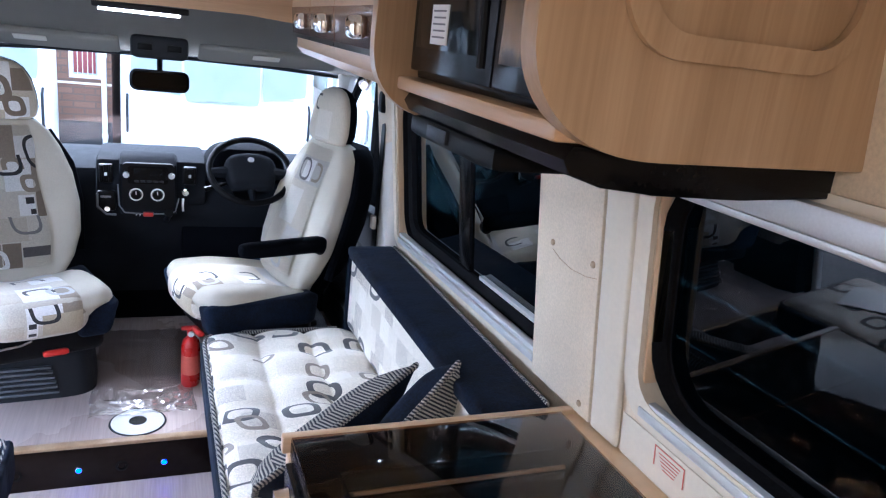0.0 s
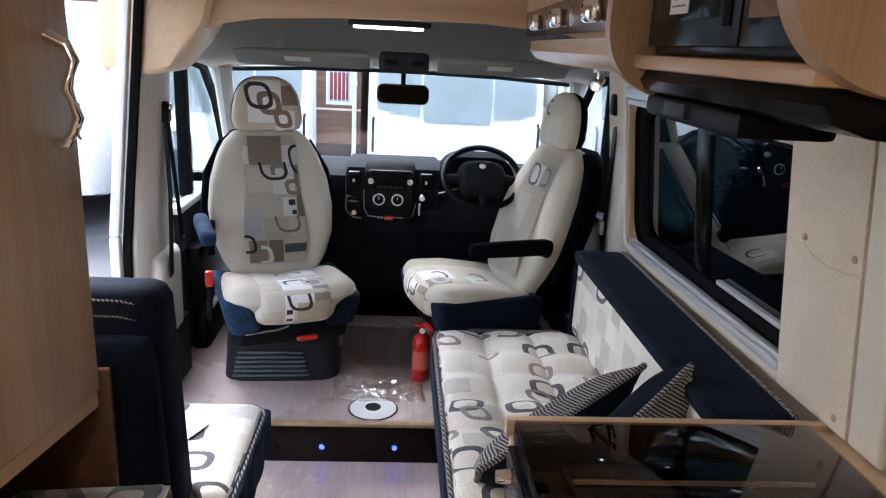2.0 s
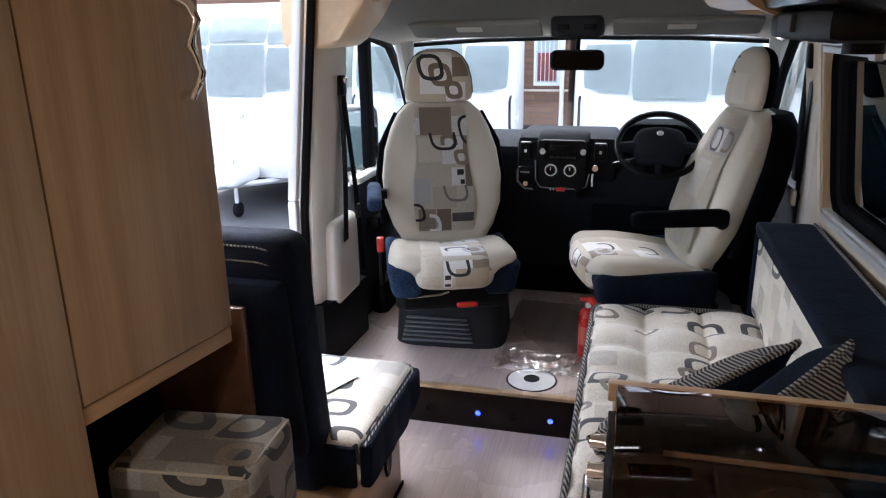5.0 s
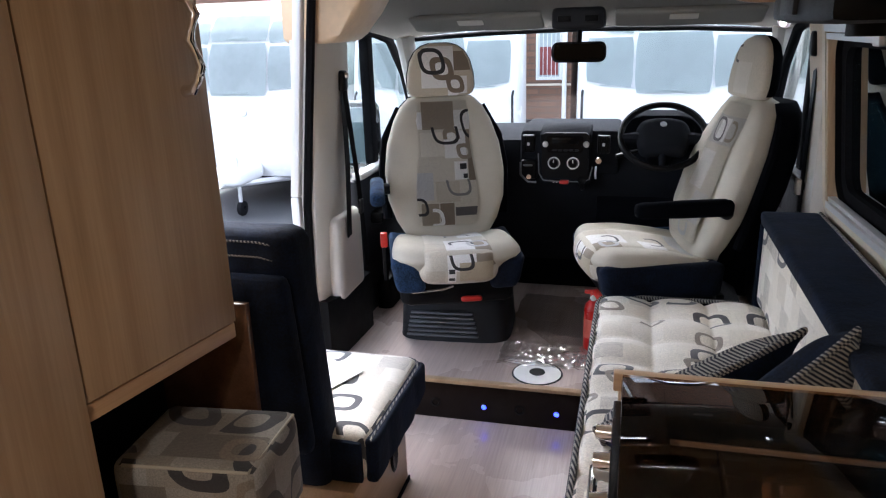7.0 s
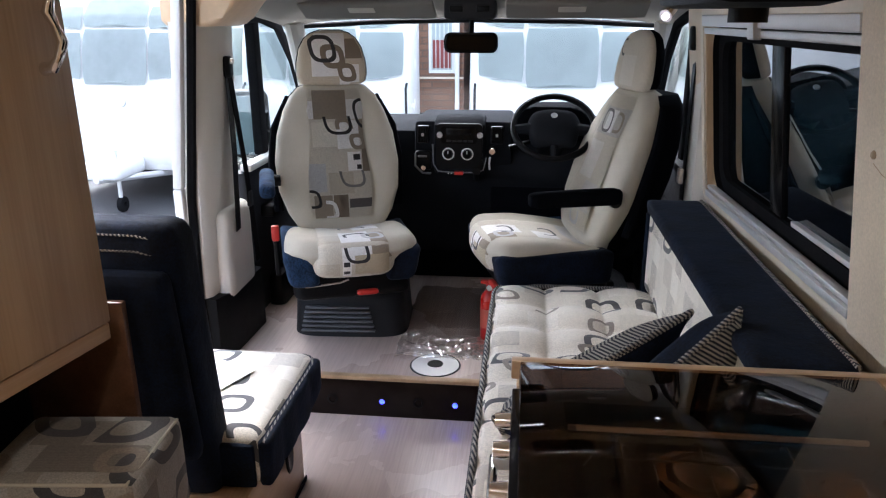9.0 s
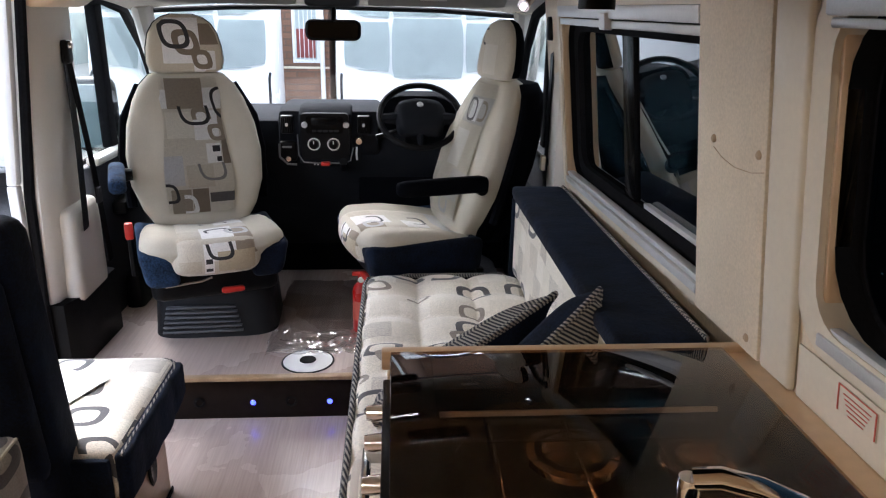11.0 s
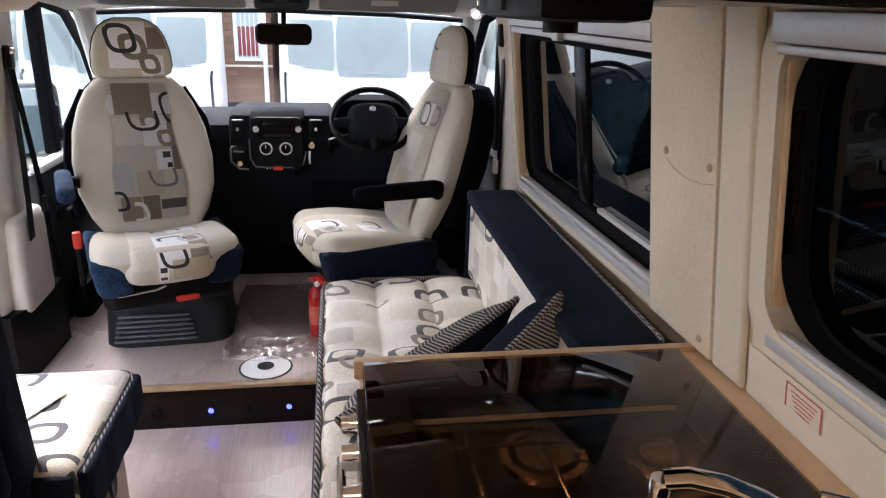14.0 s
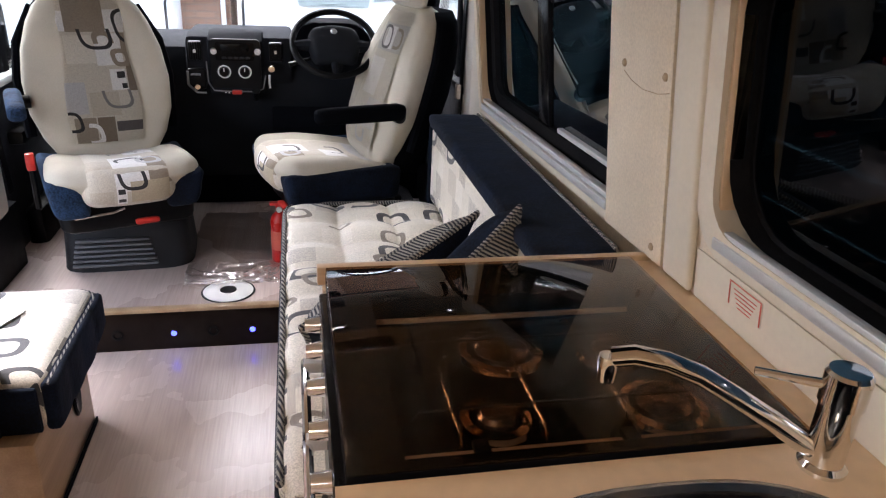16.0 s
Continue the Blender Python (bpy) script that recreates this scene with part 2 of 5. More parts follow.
CREAM, TAUPE, CHALK, BEIGE, STONE, CHAR, BROWN = (0.6, 0.545, 0.445), (0.3, 0.245, 0.18), (0.82, 0.8, 0.77), (0.52, 0.46, 0.36), (0.52, 0.51, 0.5), (0.02, 0.019, 0.021), (0.2, 0.15, 0.105)
BACKPRINT = printed("back_panel_print", CREAM, [
    (-0.098, 0.049, 0.968, 1.12, TAUPE), (-0.16, -0.098, 0.97, 1.045, CHALK), (0.049, 0.16, 0.965, 1.05, CHALK), (-0.11, 0.0, 0.85, 0.955, (0.7, 0.65, 0.55)), (0.0, 0.1, 0.84, 0.96, CHALK),
    (0.098, 0.16, 0.89, 0.962, TAUPE), (-0.15, -0.06, 0.66, 0.78, STONE), (0.04, 0.1, 0.745, 0.825, CHALK), (0.066, 0.097, 0.79, 0.815, CHAR), (0.08, 0.1, 0.75, 0.77, CHAR), (0.105, 0.16, 0.74, 0.85, BROWN),
    (-0.05, 0.06, 0.65, 0.74, BEIGE), (-0.12, -0.04, 0.535, 0.645, TAUPE), (-0.035, 0.03, 0.53, 0.645, BROWN), (0.035, 0.16, 0.585, 0.625, (0.09, 0.08, 0.075))],
    [(0.035, 0.932, 0.03, 0.018, TAUPE, 2), (0.09, 0.868, 0.026, 0.017, TAUPE, 0), (0.005, 0.962, 0.055, 0.013, CHAR, -2), (0.15, 0.985, 0.062, 0.012, CHAR, -1), (-0.06, 0.58, 0.035, 0.016, CHALK, 1), (0.055, 0.73, 0.05, 0.011, (0.2, 0.19, 0.18), -2), (-0.13, 0.63, 0.035, 0.012, CHAR, 0)])
# Same cover as BACKPRINT, its print paled to stand for strong daylight
WASHEDPRINT = printed("washed_out_back_print", (0.6, 0.545, 0.44), [(-0.1, 0.12, 0.93, 1.04, (0.5, 0.47, 0.42)), (-0.04, 0.04, 0.94, 1.03, CHALK), (-0.1, 0.03, 0.75, 0.9, (0.68, 0.64, 0.57)), (0.0, 0.12, 0.62, 0.74, (0.56, 0.53, 0.48))],
    [(-0.03, 0.985, 0.042, 0.011, (0.12, 0.11, 0.11), 0), (0.06, 0.985, 0.035, 0.012, TAUPE, 1), (0.0, 0.6, 0.04, 0.016, STONE, -2)])
HEADPRINT = printed("headrest_print", (0.56, 0.49, 0.37), [(-0.09, 0.06, 1.15, 1.34, CHALK), (0.06, 0.16, 1.225, 1.31, BROWN), (0.03, 0.12, 1.11, 1.2, CHALK)],
    [(0.005, 1.235, 0.04, 0.024, BROWN, 0), (0.065, 1.165, 0.03, 0.02, BROWN, 0), (-0.04, 1.268, 0.05, 0.017, CHAR, 0)])
PLAINHEAD = printed("plain_headrest_print", (0.6, 0.545, 0.44), [(-0.05, 0.07, 1.13, 1.25, (0.67, 0.62, 0.53))], [(-0.06, 1.28, 0.03, 0.01, CHAR, -1)])
SEATPRINT = printed("seat_panel_print", CREAM, [(-0.05, 0.07, -0.3, -0.15, CHALK), (0.07, 0.18, -0.3, -0.19, TAUPE), (-0.18, -0.05, -0.3, -0.2, BEIGE), (-0.05, 0.07, 0.465, 0.57, CHALK), (0.07, 0.18, 0.48, 0.57, TAUPE), (-0.14, 0.14, 0.05, 0.2, STONE), (0.02, 0.14, -0.1, 0.0, CHALK), (-0.14, -0.06, 0.405, 0.47, BEIGE), (-0.05, -0.015, 0.41, 0.48, CHALK), (-0.045, -0.02, 0.455, 0.475, CHAR), (-0.045, -0.02, 0.42, 0.435, CHAR), (0.0, 0.14, 0.4, 0.5, (0.5, 0.42, 0.29))],
    [(0.01, 0.515, 0.042, 0.013, CHAR, 0), (0.02, -0.225, 0.045, 0.012, CHAR, 2), (0.02, -0.04, 0.05, 0.012, CHAR, 2), (0.085, -0.235, 0.035, 0.016, STONE, 0)])

OAK = wood("light_oak_upright", (0.36, 0.235, 0.125), (0.52, 0.365, 0.215))
OAK_Y = wood("light_oak_along", (0.44, 0.27, 0.14), (0.6, 0.405, 0.23), axis=1)
OAK_X = wood("light_oak_across", (0.5, 0.33, 0.19), (0.66, 0.47, 0.29), axis=0)
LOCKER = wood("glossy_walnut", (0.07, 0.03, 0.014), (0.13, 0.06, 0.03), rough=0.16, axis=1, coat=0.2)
WORKTOP = speckled("cream_laminate", (0.74, 0.54, 0.34), 0.35, 0.08, 40, 5, 0.05)
LINING = speckled("cream_wall_vinyl", (0.7, 0.595, 0.45), 0.6, 0.16, 160, 4, 0.5)
MOULD = speckled("cream_moulding", (0.72, 0.64, 0.51), 0.42, 0.05, 80, 3, 0.08)
CABTRIM = speckled("pale_grey_trim", (0.66, 0.63, 0.57), 0.6, 0.06, 200, 3, 0.2)
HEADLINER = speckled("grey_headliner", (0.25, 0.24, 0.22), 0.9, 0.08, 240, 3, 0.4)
FLOOR = floor_vinyl()
FABRIC_SOFT = patchwork("pale_patchwork_upholstery", 0.38, 0.105, 0.56, 0.9, 0.062, 1.12)
# Bold print, toned down as a whole for the shade in the niche
CUBE = patchwork("shaded_bold_patchwork", 1.0, 0.11, 0.35, 0.45, 0.085, 0.45)
BLACKCLOTH = speckled("black_seat_cloth", (0.0035, 0.004, 0.0055), 0.9, 0.3, 200, 5, 0.4)
PLAINCLOTH = speckled("cream_corduroy", (0.48, 0.44, 0.355), 0.9, 0.12, 300, 6, 0.6)
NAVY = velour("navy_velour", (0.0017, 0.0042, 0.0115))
# Brighter copy of the navy velour, with daylight put into its colour
LIT_NAVY = velour("daylit_navy_velour", (0.012, 0.028, 0.062))
STRIPE = stripes("striped_cloth")
PIPING = stripes("piped_cord")
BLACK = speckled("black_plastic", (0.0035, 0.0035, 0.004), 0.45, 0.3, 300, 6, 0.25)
SATIN = speckled("satin_black", (0.004, 0.004, 0.0045), 0.22, 0.2, 100, 5, 0.05)
DARKGREY = speckled("dark_grey_plastic", (0.024, 0.025, 0.028), 0.5, 0.2, 350, 6, 0.4)
DASHGREY = speckled("dashboard_grey", (0.015, 0.0165, 0.02), 0.75, 0.2, 350, 6, 0.5)
PANELGREY = speckled("console_grey", (0.03, 0.032, 0.036), 0.45, 0.12, 300, 6, 0.3)
PANELLIGHT = speckled("silver_grey_trim", (0.2, 0.205, 0.21), 0.35, 0.1, 200, 6, 0.1, metal=0.4)
RUBBER = speckled("black_rubber", (0.01, 0.01, 0.011), 0.75, 0.3, 120, 5, 0.3)
CHROME = Mat("chrome", (0.82, 0.82, 0.83), 0.06, 1.0).m
ALU = speckled("anodised_aluminium", (0.66, 0.66, 0.66), 0.36, 0.08, 200, 8, 0.1, metal=0.35)
STEEL = speckled("brushed_steel", (0.5, 0.48, 0.45), 0.22, 0.12, 200, 8, 0.1, metal=1.0)
REDPAINT = speckled("red_paint", (0.5, 0.018, 0.014), 0.28, 0.15, 60, 5, 0.05)
REDPLASTIC = speckled("red_plastic", (0.55, 0.03, 0.02), 0.4, 0.15, 60, 5, 0.05)
WHITE = speckled("white_gelcoat", (0.8, 0.8, 0.79), 0.25, 0.03, 8, 1, 0.03)
DULLRED = speckled("dull_red_panel", (0.22, 0.045, 0.04), 0.6, 0.15, 10, 2, 0.05)
SCREW = speckled("tan_screw_cap", (0.42, 0.3, 0.18), 0.4, 0.1, 60, 5, 0.05)
PAPER = speckled("white_paper", (0.82, 0.81, 0.78), 0.7, 0.03, 60, 8, 0.2)
INK = speckled("grey_ink", (0.2, 0.2, 0.21), 0.7, 0.1, 60, 8, 0.0)
REDINK = speckled("red_ink", (0.62, 0.12, 0.08), 0.6, 0.1, 60, 8, 0.0)
ASPHALT = speckled("damp_asphalt", (0.06, 0.062, 0.065), 0.6, 0.35, 90, 0.7, 0.6, dist=0.01)
CARPAINT = speckled("dark_van_paint", (0.012, 0.016, 0.02), 0.25, 0.2, 10, 1, 0.05)
TEAL = speckled("teal_grey_glass", (0.12, 0.17, 0.18), 0.12, 0.3, 6, 1.5, 0.02)
VANGLASS = speckled("grey_caravan_glass", (0.42, 0.475, 0.465), 0.12, 0.12, 8, 1.5, 0.03)
BRICK = brickwork()
WINDSCREEN = pane("clear_glass", (0.93, 0.96, 0.95))
PRIVACY = pane("dark_tinted_glass", (0.075, 0.105, 0.115), 0.004, 1.49, 2.5)
DARKPANE = pane("very_dark_tinted_glass", (0.05, 0.075, 0.085), 0.004, 1.38, 1.15)
LIDGLASS = pane("smoked_glass", (0.68, 0.55, 0.43), 0.006, 1.38)
# Pale and barely metallic: the steel's warm glint is put into the colour
LIPSTEEL = speckled("glint_toned_steel", (0.62, 0.54, 0.46), 0.35, 0.1, 90, 6, 0.05, metal=0.3)
DOORGLASS = speckled("black_oven_glass", (0.006, 0.007, 0.0075), 0.1, 0.2, 8, 2, 0.01)
LIT = glow("lamp_diffuser", (1.0, 0.97, 0.92), 1.6)
RISER = speckled("gloss_black_brown", (0.012, 0.008, 0.007), 0.12, 0.3, 30, 4, 0.03)
LEDBLUE = glow("blue_led", (0.016, 0.02, 1.0), 3.0)
FILMK = Mat("clear_film", (0.4, 0.39, 0.385), 0.1)


def film_material():
    k = FILMK
    t = k.t
    see = t.nodes.new("ShaderNodeBsdfTransparent")
    see.inputs[0].default_value = (0.93, 0.93, 0.93, 1)
    shine = t.nodes.new("ShaderNodeBsdfGlossy")
    shine.inputs["Roughness"].default_value = 0.1
    shine.inputs["Color"].default_value = (0.9, 0.9, 0.92, 1)
    mx = t.nodes.new("ShaderNodeMixShader")
    mx.inputs[0].default_value = 0.38
    bp = t.nodes.new("ShaderNodeBump")
    bp.inputs["Strength"].default_value, bp.inputs["Distance"].default_value = 0.5, 0.01
    t.links.new(k.noise(k.coords((30, 9, 1)), 1.0, 4, 0.6), bp.inputs["Height"])
    t.links.new(bp.outputs[0], shine.inputs["Normal"])
    t.links.new(see.outputs[0], mx.inputs[1])
    t.links.new(shine.outputs[0], mx.inputs[2])
    t.links.new(mx.outputs[0], t.nodes["Material Output"].inputs[0])
    return k.m


FILM = film_material()

# ---- building tools ----


def lay_uv(me):
    uv = me.uv_layers.new(name="UVMap")
    n = np.empty(len(me.polygons) * 3)
    me.polygons.foreach_get("normal", n)
    n = np.abs(n.reshape(-1, 3))
    co = np.empty(len(me.vertices) * 3)
    me.vertices.foreach_get("co", co)
    co = co.reshape(-1, 3)
    vi = np.empty(len(me.loops), int)
    me.loops.foreach_get("vertex_index", vi)
    tot = np.empty(len(me.polygons), int)
    me.polygons.foreach_get("loop_total", tot)
    ax = np.repeat(n.argmax(1), tot)
    p = co[vi]
    out = np.where((ax == 0)[:, None], p[:, [1, 2]], np.where((ax == 1)[:, None], p[:, [0, 2]], p[:, [0, 1]]))
    uv.data.foreach_set("uv", out.ravel())


def part(name, bm, material, parent=None, label="", local=False, sharp=35):
    """One mesh object, in world coordinates, or in its thing's own when local."""
    bmesh.ops.recalc_face_normals(bm, faces=bm.faces)
    me = bpy.data.meshes.new(name)
    bm.to_mesh(me)
    bm.free()
    me.materials.append(material)
    me.polygons.foreach_set("use_smooth", [True] * len(me.polygons))
    me.set_sharp_from_angle(angle=radians(sharp))
    lay_uv(me)
    ob = new(name, me)
    if parent is not None:
        ob.parent = parent
        if parent.data is None and not local:
            ob.matrix_parent_inverse = parent.matrix_basis.inverted()
    if label:
        ob["label"] = label
    return ob


def thing(name, at, label, category, group="", turn=0.0):
    ob = new(name)
    ob.empty_display_size = 0.1
    ob.matrix_basis = pose(*at, 0, 0, turn)
    return tagged(ob, label, category, group)


def structure(name, bm, material, label="", category="", sharp=35):
    return tagged(part(name, bm, material, sharp=sharp), label, category, kind="structure")


def box(bm, x0, x1, y0, y1, z0, z1, r=0.0, seg=2, m=None):
    if bm is None:
        bm = bmesh.new()
    vs = [bm.verts.new(((x0, x1)[i & 1], (y0, y1)[i >> 1 & 1], (z0, z1)[i >> 2])) for i in range(8)]
    fs = [bm.faces.new([vs[i] for i in q]) for q in ((0, 2, 3, 1), (4, 5, 7, 6), (0, 1, 5, 4), (2, 6, 7, 3), (0, 4, 6, 2), (1, 3, 7, 5))]
    made = vs
    if r > 0:
        es = list({e for f in fs for e in f.edges})
        got = bmesh.ops.bevel(bm, geom=es, offset=r, segments=seg, affect="EDGES", profile=0.5)
        made = list({v for f in got["faces"] for v in f.verts} | {v for v in vs if v.is_valid})
    if m is not None:
        bmesh.ops.transform(bm, matrix=m, verts=[v for v in made if v.is_valid])
    return bm


def loft(rings, closed=True, caps=True, bm=None):
    """Skin over rings of equally many points."""
    bm = bm or bmesh.new()
    vs = [[bm.verts.new(p) for p in ring] for ring in rings]
    n = len(rings[0])
    for a, b in zip(vs, vs[1:]):
        for i in range(n if closed else n - 1):
            j = (i + 1) % n
            bm.faces.new((a[i], a[j], b[j], b[i]))
    if caps and closed:
        bm.faces.new(vs[0][::-1])
        bm.faces.new(vs[-1])
    return bm


def tube(path, r, n=10, bm=None):
    """A round bar along a path; r may be one radius or one for each point."""
    pts = [Vector(p) for p in path]
    rs = r if isinstance(r, (list, tuple)) else [r] * len(pts)
    rings, side = [], None
    for i, p in enumerate(pts):
        d = (pts[min(i + 1, len(pts) - 1)] - pts[max(i - 1, 0)]).normalized()
        if side is None:
            side = d.orthogonal().normalized()
        side = (side - d * side.dot(d)).normalized()
        up = d.cross(side)
        rings.append([p + rs[i] * (math.cos(a) * side + math.sin(a) * up) for a in (2 * math.pi * k / n for k in range(n))])
    return loft(rings, bm=bm)


def lathe(profile, at=(0, 0, 0), axis="z", n=24, bm=None):
    """Turned shape; one that keeps off its axis at both ends is closed into a ring."""
    hollow = profile[0][0] > 0 and profile[-1][0] > 0
    if hollow:
        profile = list(profile) + [profile[0]]
    rings = []
    for r, h in profile:
        ring = []
        for k in range(n):
            a = 2 * math.pi * k / n
            c, s = r * math.cos(a), r * math.sin(a)
            p = {"z": (c, s, h), "y": (c, h, -s), "x": (h, c, s)}[axis]
            ring.append(Vector(p) + Vector(at))
        rings.append(ring)
    return loft(rings, caps=not hollow, bm=bm)


def prism(outline, axis, a, b, r=0.0, bm=None):
    """An outline drawn in the plane across axis, drawn out from a to b along it."""
    def at(p, q, h):
        return {"x": (h, p, q), "y": (p, h, q), "z": (p, q, h)}[axis]
    fresh = bm is None
    bm = bm or bmesh.new()
    lo = [bm.verts.new(at(p, q, a)) for p, q in outline]
    hi = [bm.verts.new(at(p, q, b)) for p, q in outline]
    n = len(outline)
    bm.faces.new(lo)
    bm.faces.new(hi[::-1])
    for i in range(n):
        bm.faces.new((lo[i], lo[(i + 1) % n], hi[(i + 1) % n], hi[i]))
    if r and fresh:
        es = [e for e in bm.edges if (e.verts[0].co - e.verts[1].co).length > 0 and any(len(f.verts) == n for f in e.link_faces)]
        bmesh.ops.bevel(bm, geom=es, offset=r, segments=2, affect="EDGES", profile=0.5)
    return bm


def rounded(x0, x1, y0, y1, r, n=5):
    """Outline of a rectangle with round corners; r: one radius, or four (from the low corner, turning left)."""
    rs = r if isinstance(r, (list, tuple)) else [r] * 4
    out = []
    for (cx, cy), q, k in zip(((x0 + rs[0], y0 + rs[0]), (x1 - rs[1], y0 + rs[1]), (x1 - rs[2], y1 - rs[2]), (x0 + rs[3], y1 - rs[3])), rs, (2, 3, 0, 1)):
        for i in range(n + 1):
            a = math.pi / 2 * (k + i / n)
            out.append((cx + q * math.cos(a), cy + q * math.sin(a)))
    return out


def soft(sx, sy, sz, r, n=10, shape=None, centre=(0, 0, 0)):
    """A padded block of that size with rounded edges; shape(co) may dent or lean it."""
    bm = bmesh.new()
    bmesh.ops.create_cube(bm, size=2.0)
    bmesh.ops.subdivide_edges(bm, edges=bm.edges[:], cuts=n, use_grid_fill=True)
    h = Vector((sx / 2, sy / 2, sz / 2))
    for v in bm.verts:
        p = Vector([math.copysign(1 - (1 - abs(c)) ** 1.25, c) * e for c, e in zip(v.co, h)])
        core = Vector([max(-e + r, min(e - r, c)) for c, e in zip(p, h)])
        d = p - core
        p = core + d.normalized() * min(r, d.length * 1.0) if d.length > 1e-6 else p
        if shape:
            p = shape(p)
        v.co = p + Vector(centre)
    return bm


def oval(w, front, back, n=28, k=2.6, at=(0, 0, 0)):
    """A level ring, squarish; front is towards -y."""
    out = []
    for i in range(n):
        a = 2 * math.pi * i / n
        c, s = math.cos(a), math.sin(a)
        x = w * math.copysign(abs(c) ** (2 / k), c)
        y = (back if s > 0 else front) * math.copysign(abs(s) ** (2 / k), s)
        out.append((at[0] + x, at[1] + y, at[2]))
    return out

# ---- the van's shell ----
LEAN_AT, LEAN_BY = 1.01, 0.115


def wall_x(z, y=0.0):
    """Inner face of the offside wall, which leans inwards as it rises and draws in towards the cab."""
    return LEAN_AT - LEAN_BY * (z - 0.9) - 0.03 * max(0.0, y - 1.0)


def leaned(bm):
    for v in bm.verts:
        v.co.x += wall_x(v.co.z, v.co.y)
    return bm


structure("floor", box(None, -1.0, 1.12, -2.6, 2.55, -0.06, 0.0), FLOOR, "pale wood-effect vinyl floor with a sheen", "floor")
structure("floor_cab", box(None, -1.12, 0.98, 2.56, 4.2, 0.12, 0.18), FLOOR, "raised pale wood-effect cab floor", "floor")
structure("wall_rear", box(None, -1.06, 1.1, -2.66, -2.6, -0.06, 2.1), LINING, "cream rear wall of the van", "wall")
structure("ceiling", box(None, -1.06, 1.1, -2.6, 2.77, 2.08, 2.14), LINING, "cream vinyl-lined ceiling", "ceiling")
bm = box(None, -1.02, -0.96, -2.6, 1.28, 0, 2.08)
box(bm, -1.02, -0.96, 1.28, 2.64, 1.86, 2.08)
structure("wall_nearside", bm, LINING, "cream lined wall beside the sliding door opening", "wall")
bm = box(None, -1.06, -0.96, 1.3, 2.56, -0.1, -0.004, 0.01)
structure("door_sill", bm, DARKGREY, "dark plastic sill of the sliding door", "sill")

# offside wall, pierced by two windows
W1 = (1.465, 2.69, 0.945, 1.575)
W2 = (-0.55, 1.055, 1.05, 1.6)
NEAR = 1.508  # where the lining panel covers the window's edge
bm = bmesh.new()
for y0, y1, z0, z1 in ((-2.6, 1.0, -0.1, 0.945), (1.0, 2.96, -0.1, 0.945), (-2.6, 1.0, 1.6, 2.09), (1.0, 2.96, 1.6, 2.09), (W1[1], 2.96, 0.945, 1.6), (W2[1], W1[0], 0.945, 1.6), (-2.6, W2[0], 0.945, 1.6),
                       (W2[0], W2[1], 0.945, W2[2]), (W1[0], W1[1], W1[3], 1.6)):
    box(bm, 0.0, 0.06, y0, y1, z0, z1)
structure("wall_offside", leaned(bm), LINING, "cream vinyl-lined wall with two windows", "wall")


def frame_ring(y0, y1, z0, z1, r, inset, d0, d1):
    """A rounded window surround: from its outer outline in to one inset, between two depths."""
    a, b = rounded(y0, y1, z0, z1, r), rounded(y0 + inset, y1 - inset, z0 + inset, z1 - inset, max(r - inset * 0.5, 0.02))
    rings = [[(d, p, q) for p, q in o] for o, d in ((a, 0.01), (a, d0), (b, d0), (b, d1))]
    return leaned(loft(rings, caps=False))


# the forward window over the bench
win = thing("window_1", (wall_x(0.95), 2.1, 0.95), "dark-tinted sliding window in an aluminium blind frame", "window")
win["kind"] = "structure"
part("surround", frame_ring(W1[0] - 0.035, W1[1] + 0.05, W1[2] - 0.03, W1[3] + 0.035, 0.06, 0.035, -0.012, 0.03), MOULD, win, "cream moulded surround")
bm = bmesh.new()
for y0, y1, z0, z1, d0, d1 in ((NEAR, W1[1] - 0.02, W1[2] - 0.002, W1[2] + 0.022, -0.02, 0.005), (NEAR, W1[1] - 0.02, W1[2] + 0.025, W1[2] + 0.04, -0.012, 0.015)):
    box(bm, d0, d1, y0, y1, z0, z1, 0.003)
part("lower_rail", leaned(bm), ALU, win)
bm = box(None, -0.022, 0.02, NEAR, W1[1] - 0.005, W1[3] - 0.03, W1[3] + 0.008, 0.004)
box(bm, -0.014, 0.02, NEAR, W1[1] - 0.005, W1[3] - 0.055, W1[3] - 0.034, 0.003)
part("blind_cassette", leaned(bm), ALU, win, "aluminium blind cassette")
part("blind_catch", leaned(box(None, -0.034, -0.01, 2.1, 2.155, W1[3] - 0.06, W1[3] - 0.012, 0.004)), ALU, win)
bm = frame_ring(W1[0] - 0.005, W1[1] - 0.025, W1[2] + 0.03, W1[3] - 0.03, 0.09, 0.045, 0.03, 0.056)
part("window_frame", bm, RUBBER, win, "black window rubber")
part("side_rail", leaned(box(None, -0.012, 0.03, W1[1] - 0.022, W1[1] - 0.002, W1[2] + 0.02, W1[3] - 0.03, 0.003)), OAK, win)
part("divider", leaned(box(None, 0.034, 0.054, 2.055, 2.15, W1[2] + 0.06, W1[3] - 0.06, 0.004)), SATIN, win, "black sliding-pane upright")
for y0, y1, d in ((1.52, 2.1, 0.044), (2.11, 2.66, 0.05)):
    g = part("pane", leaned(box(None, d, d + 0.003, y0, y1, W1[2] + 0.04, W1[3] - 0.04)), PRIVACY, win)
    g.visible_shadow = False
part("inner_ledge", leaned(box(None, 0.022, 0.042, 1.58, 1.95, W1[2] + 0.085, W1[2] + 0.1, 0.002)), ALU, win)

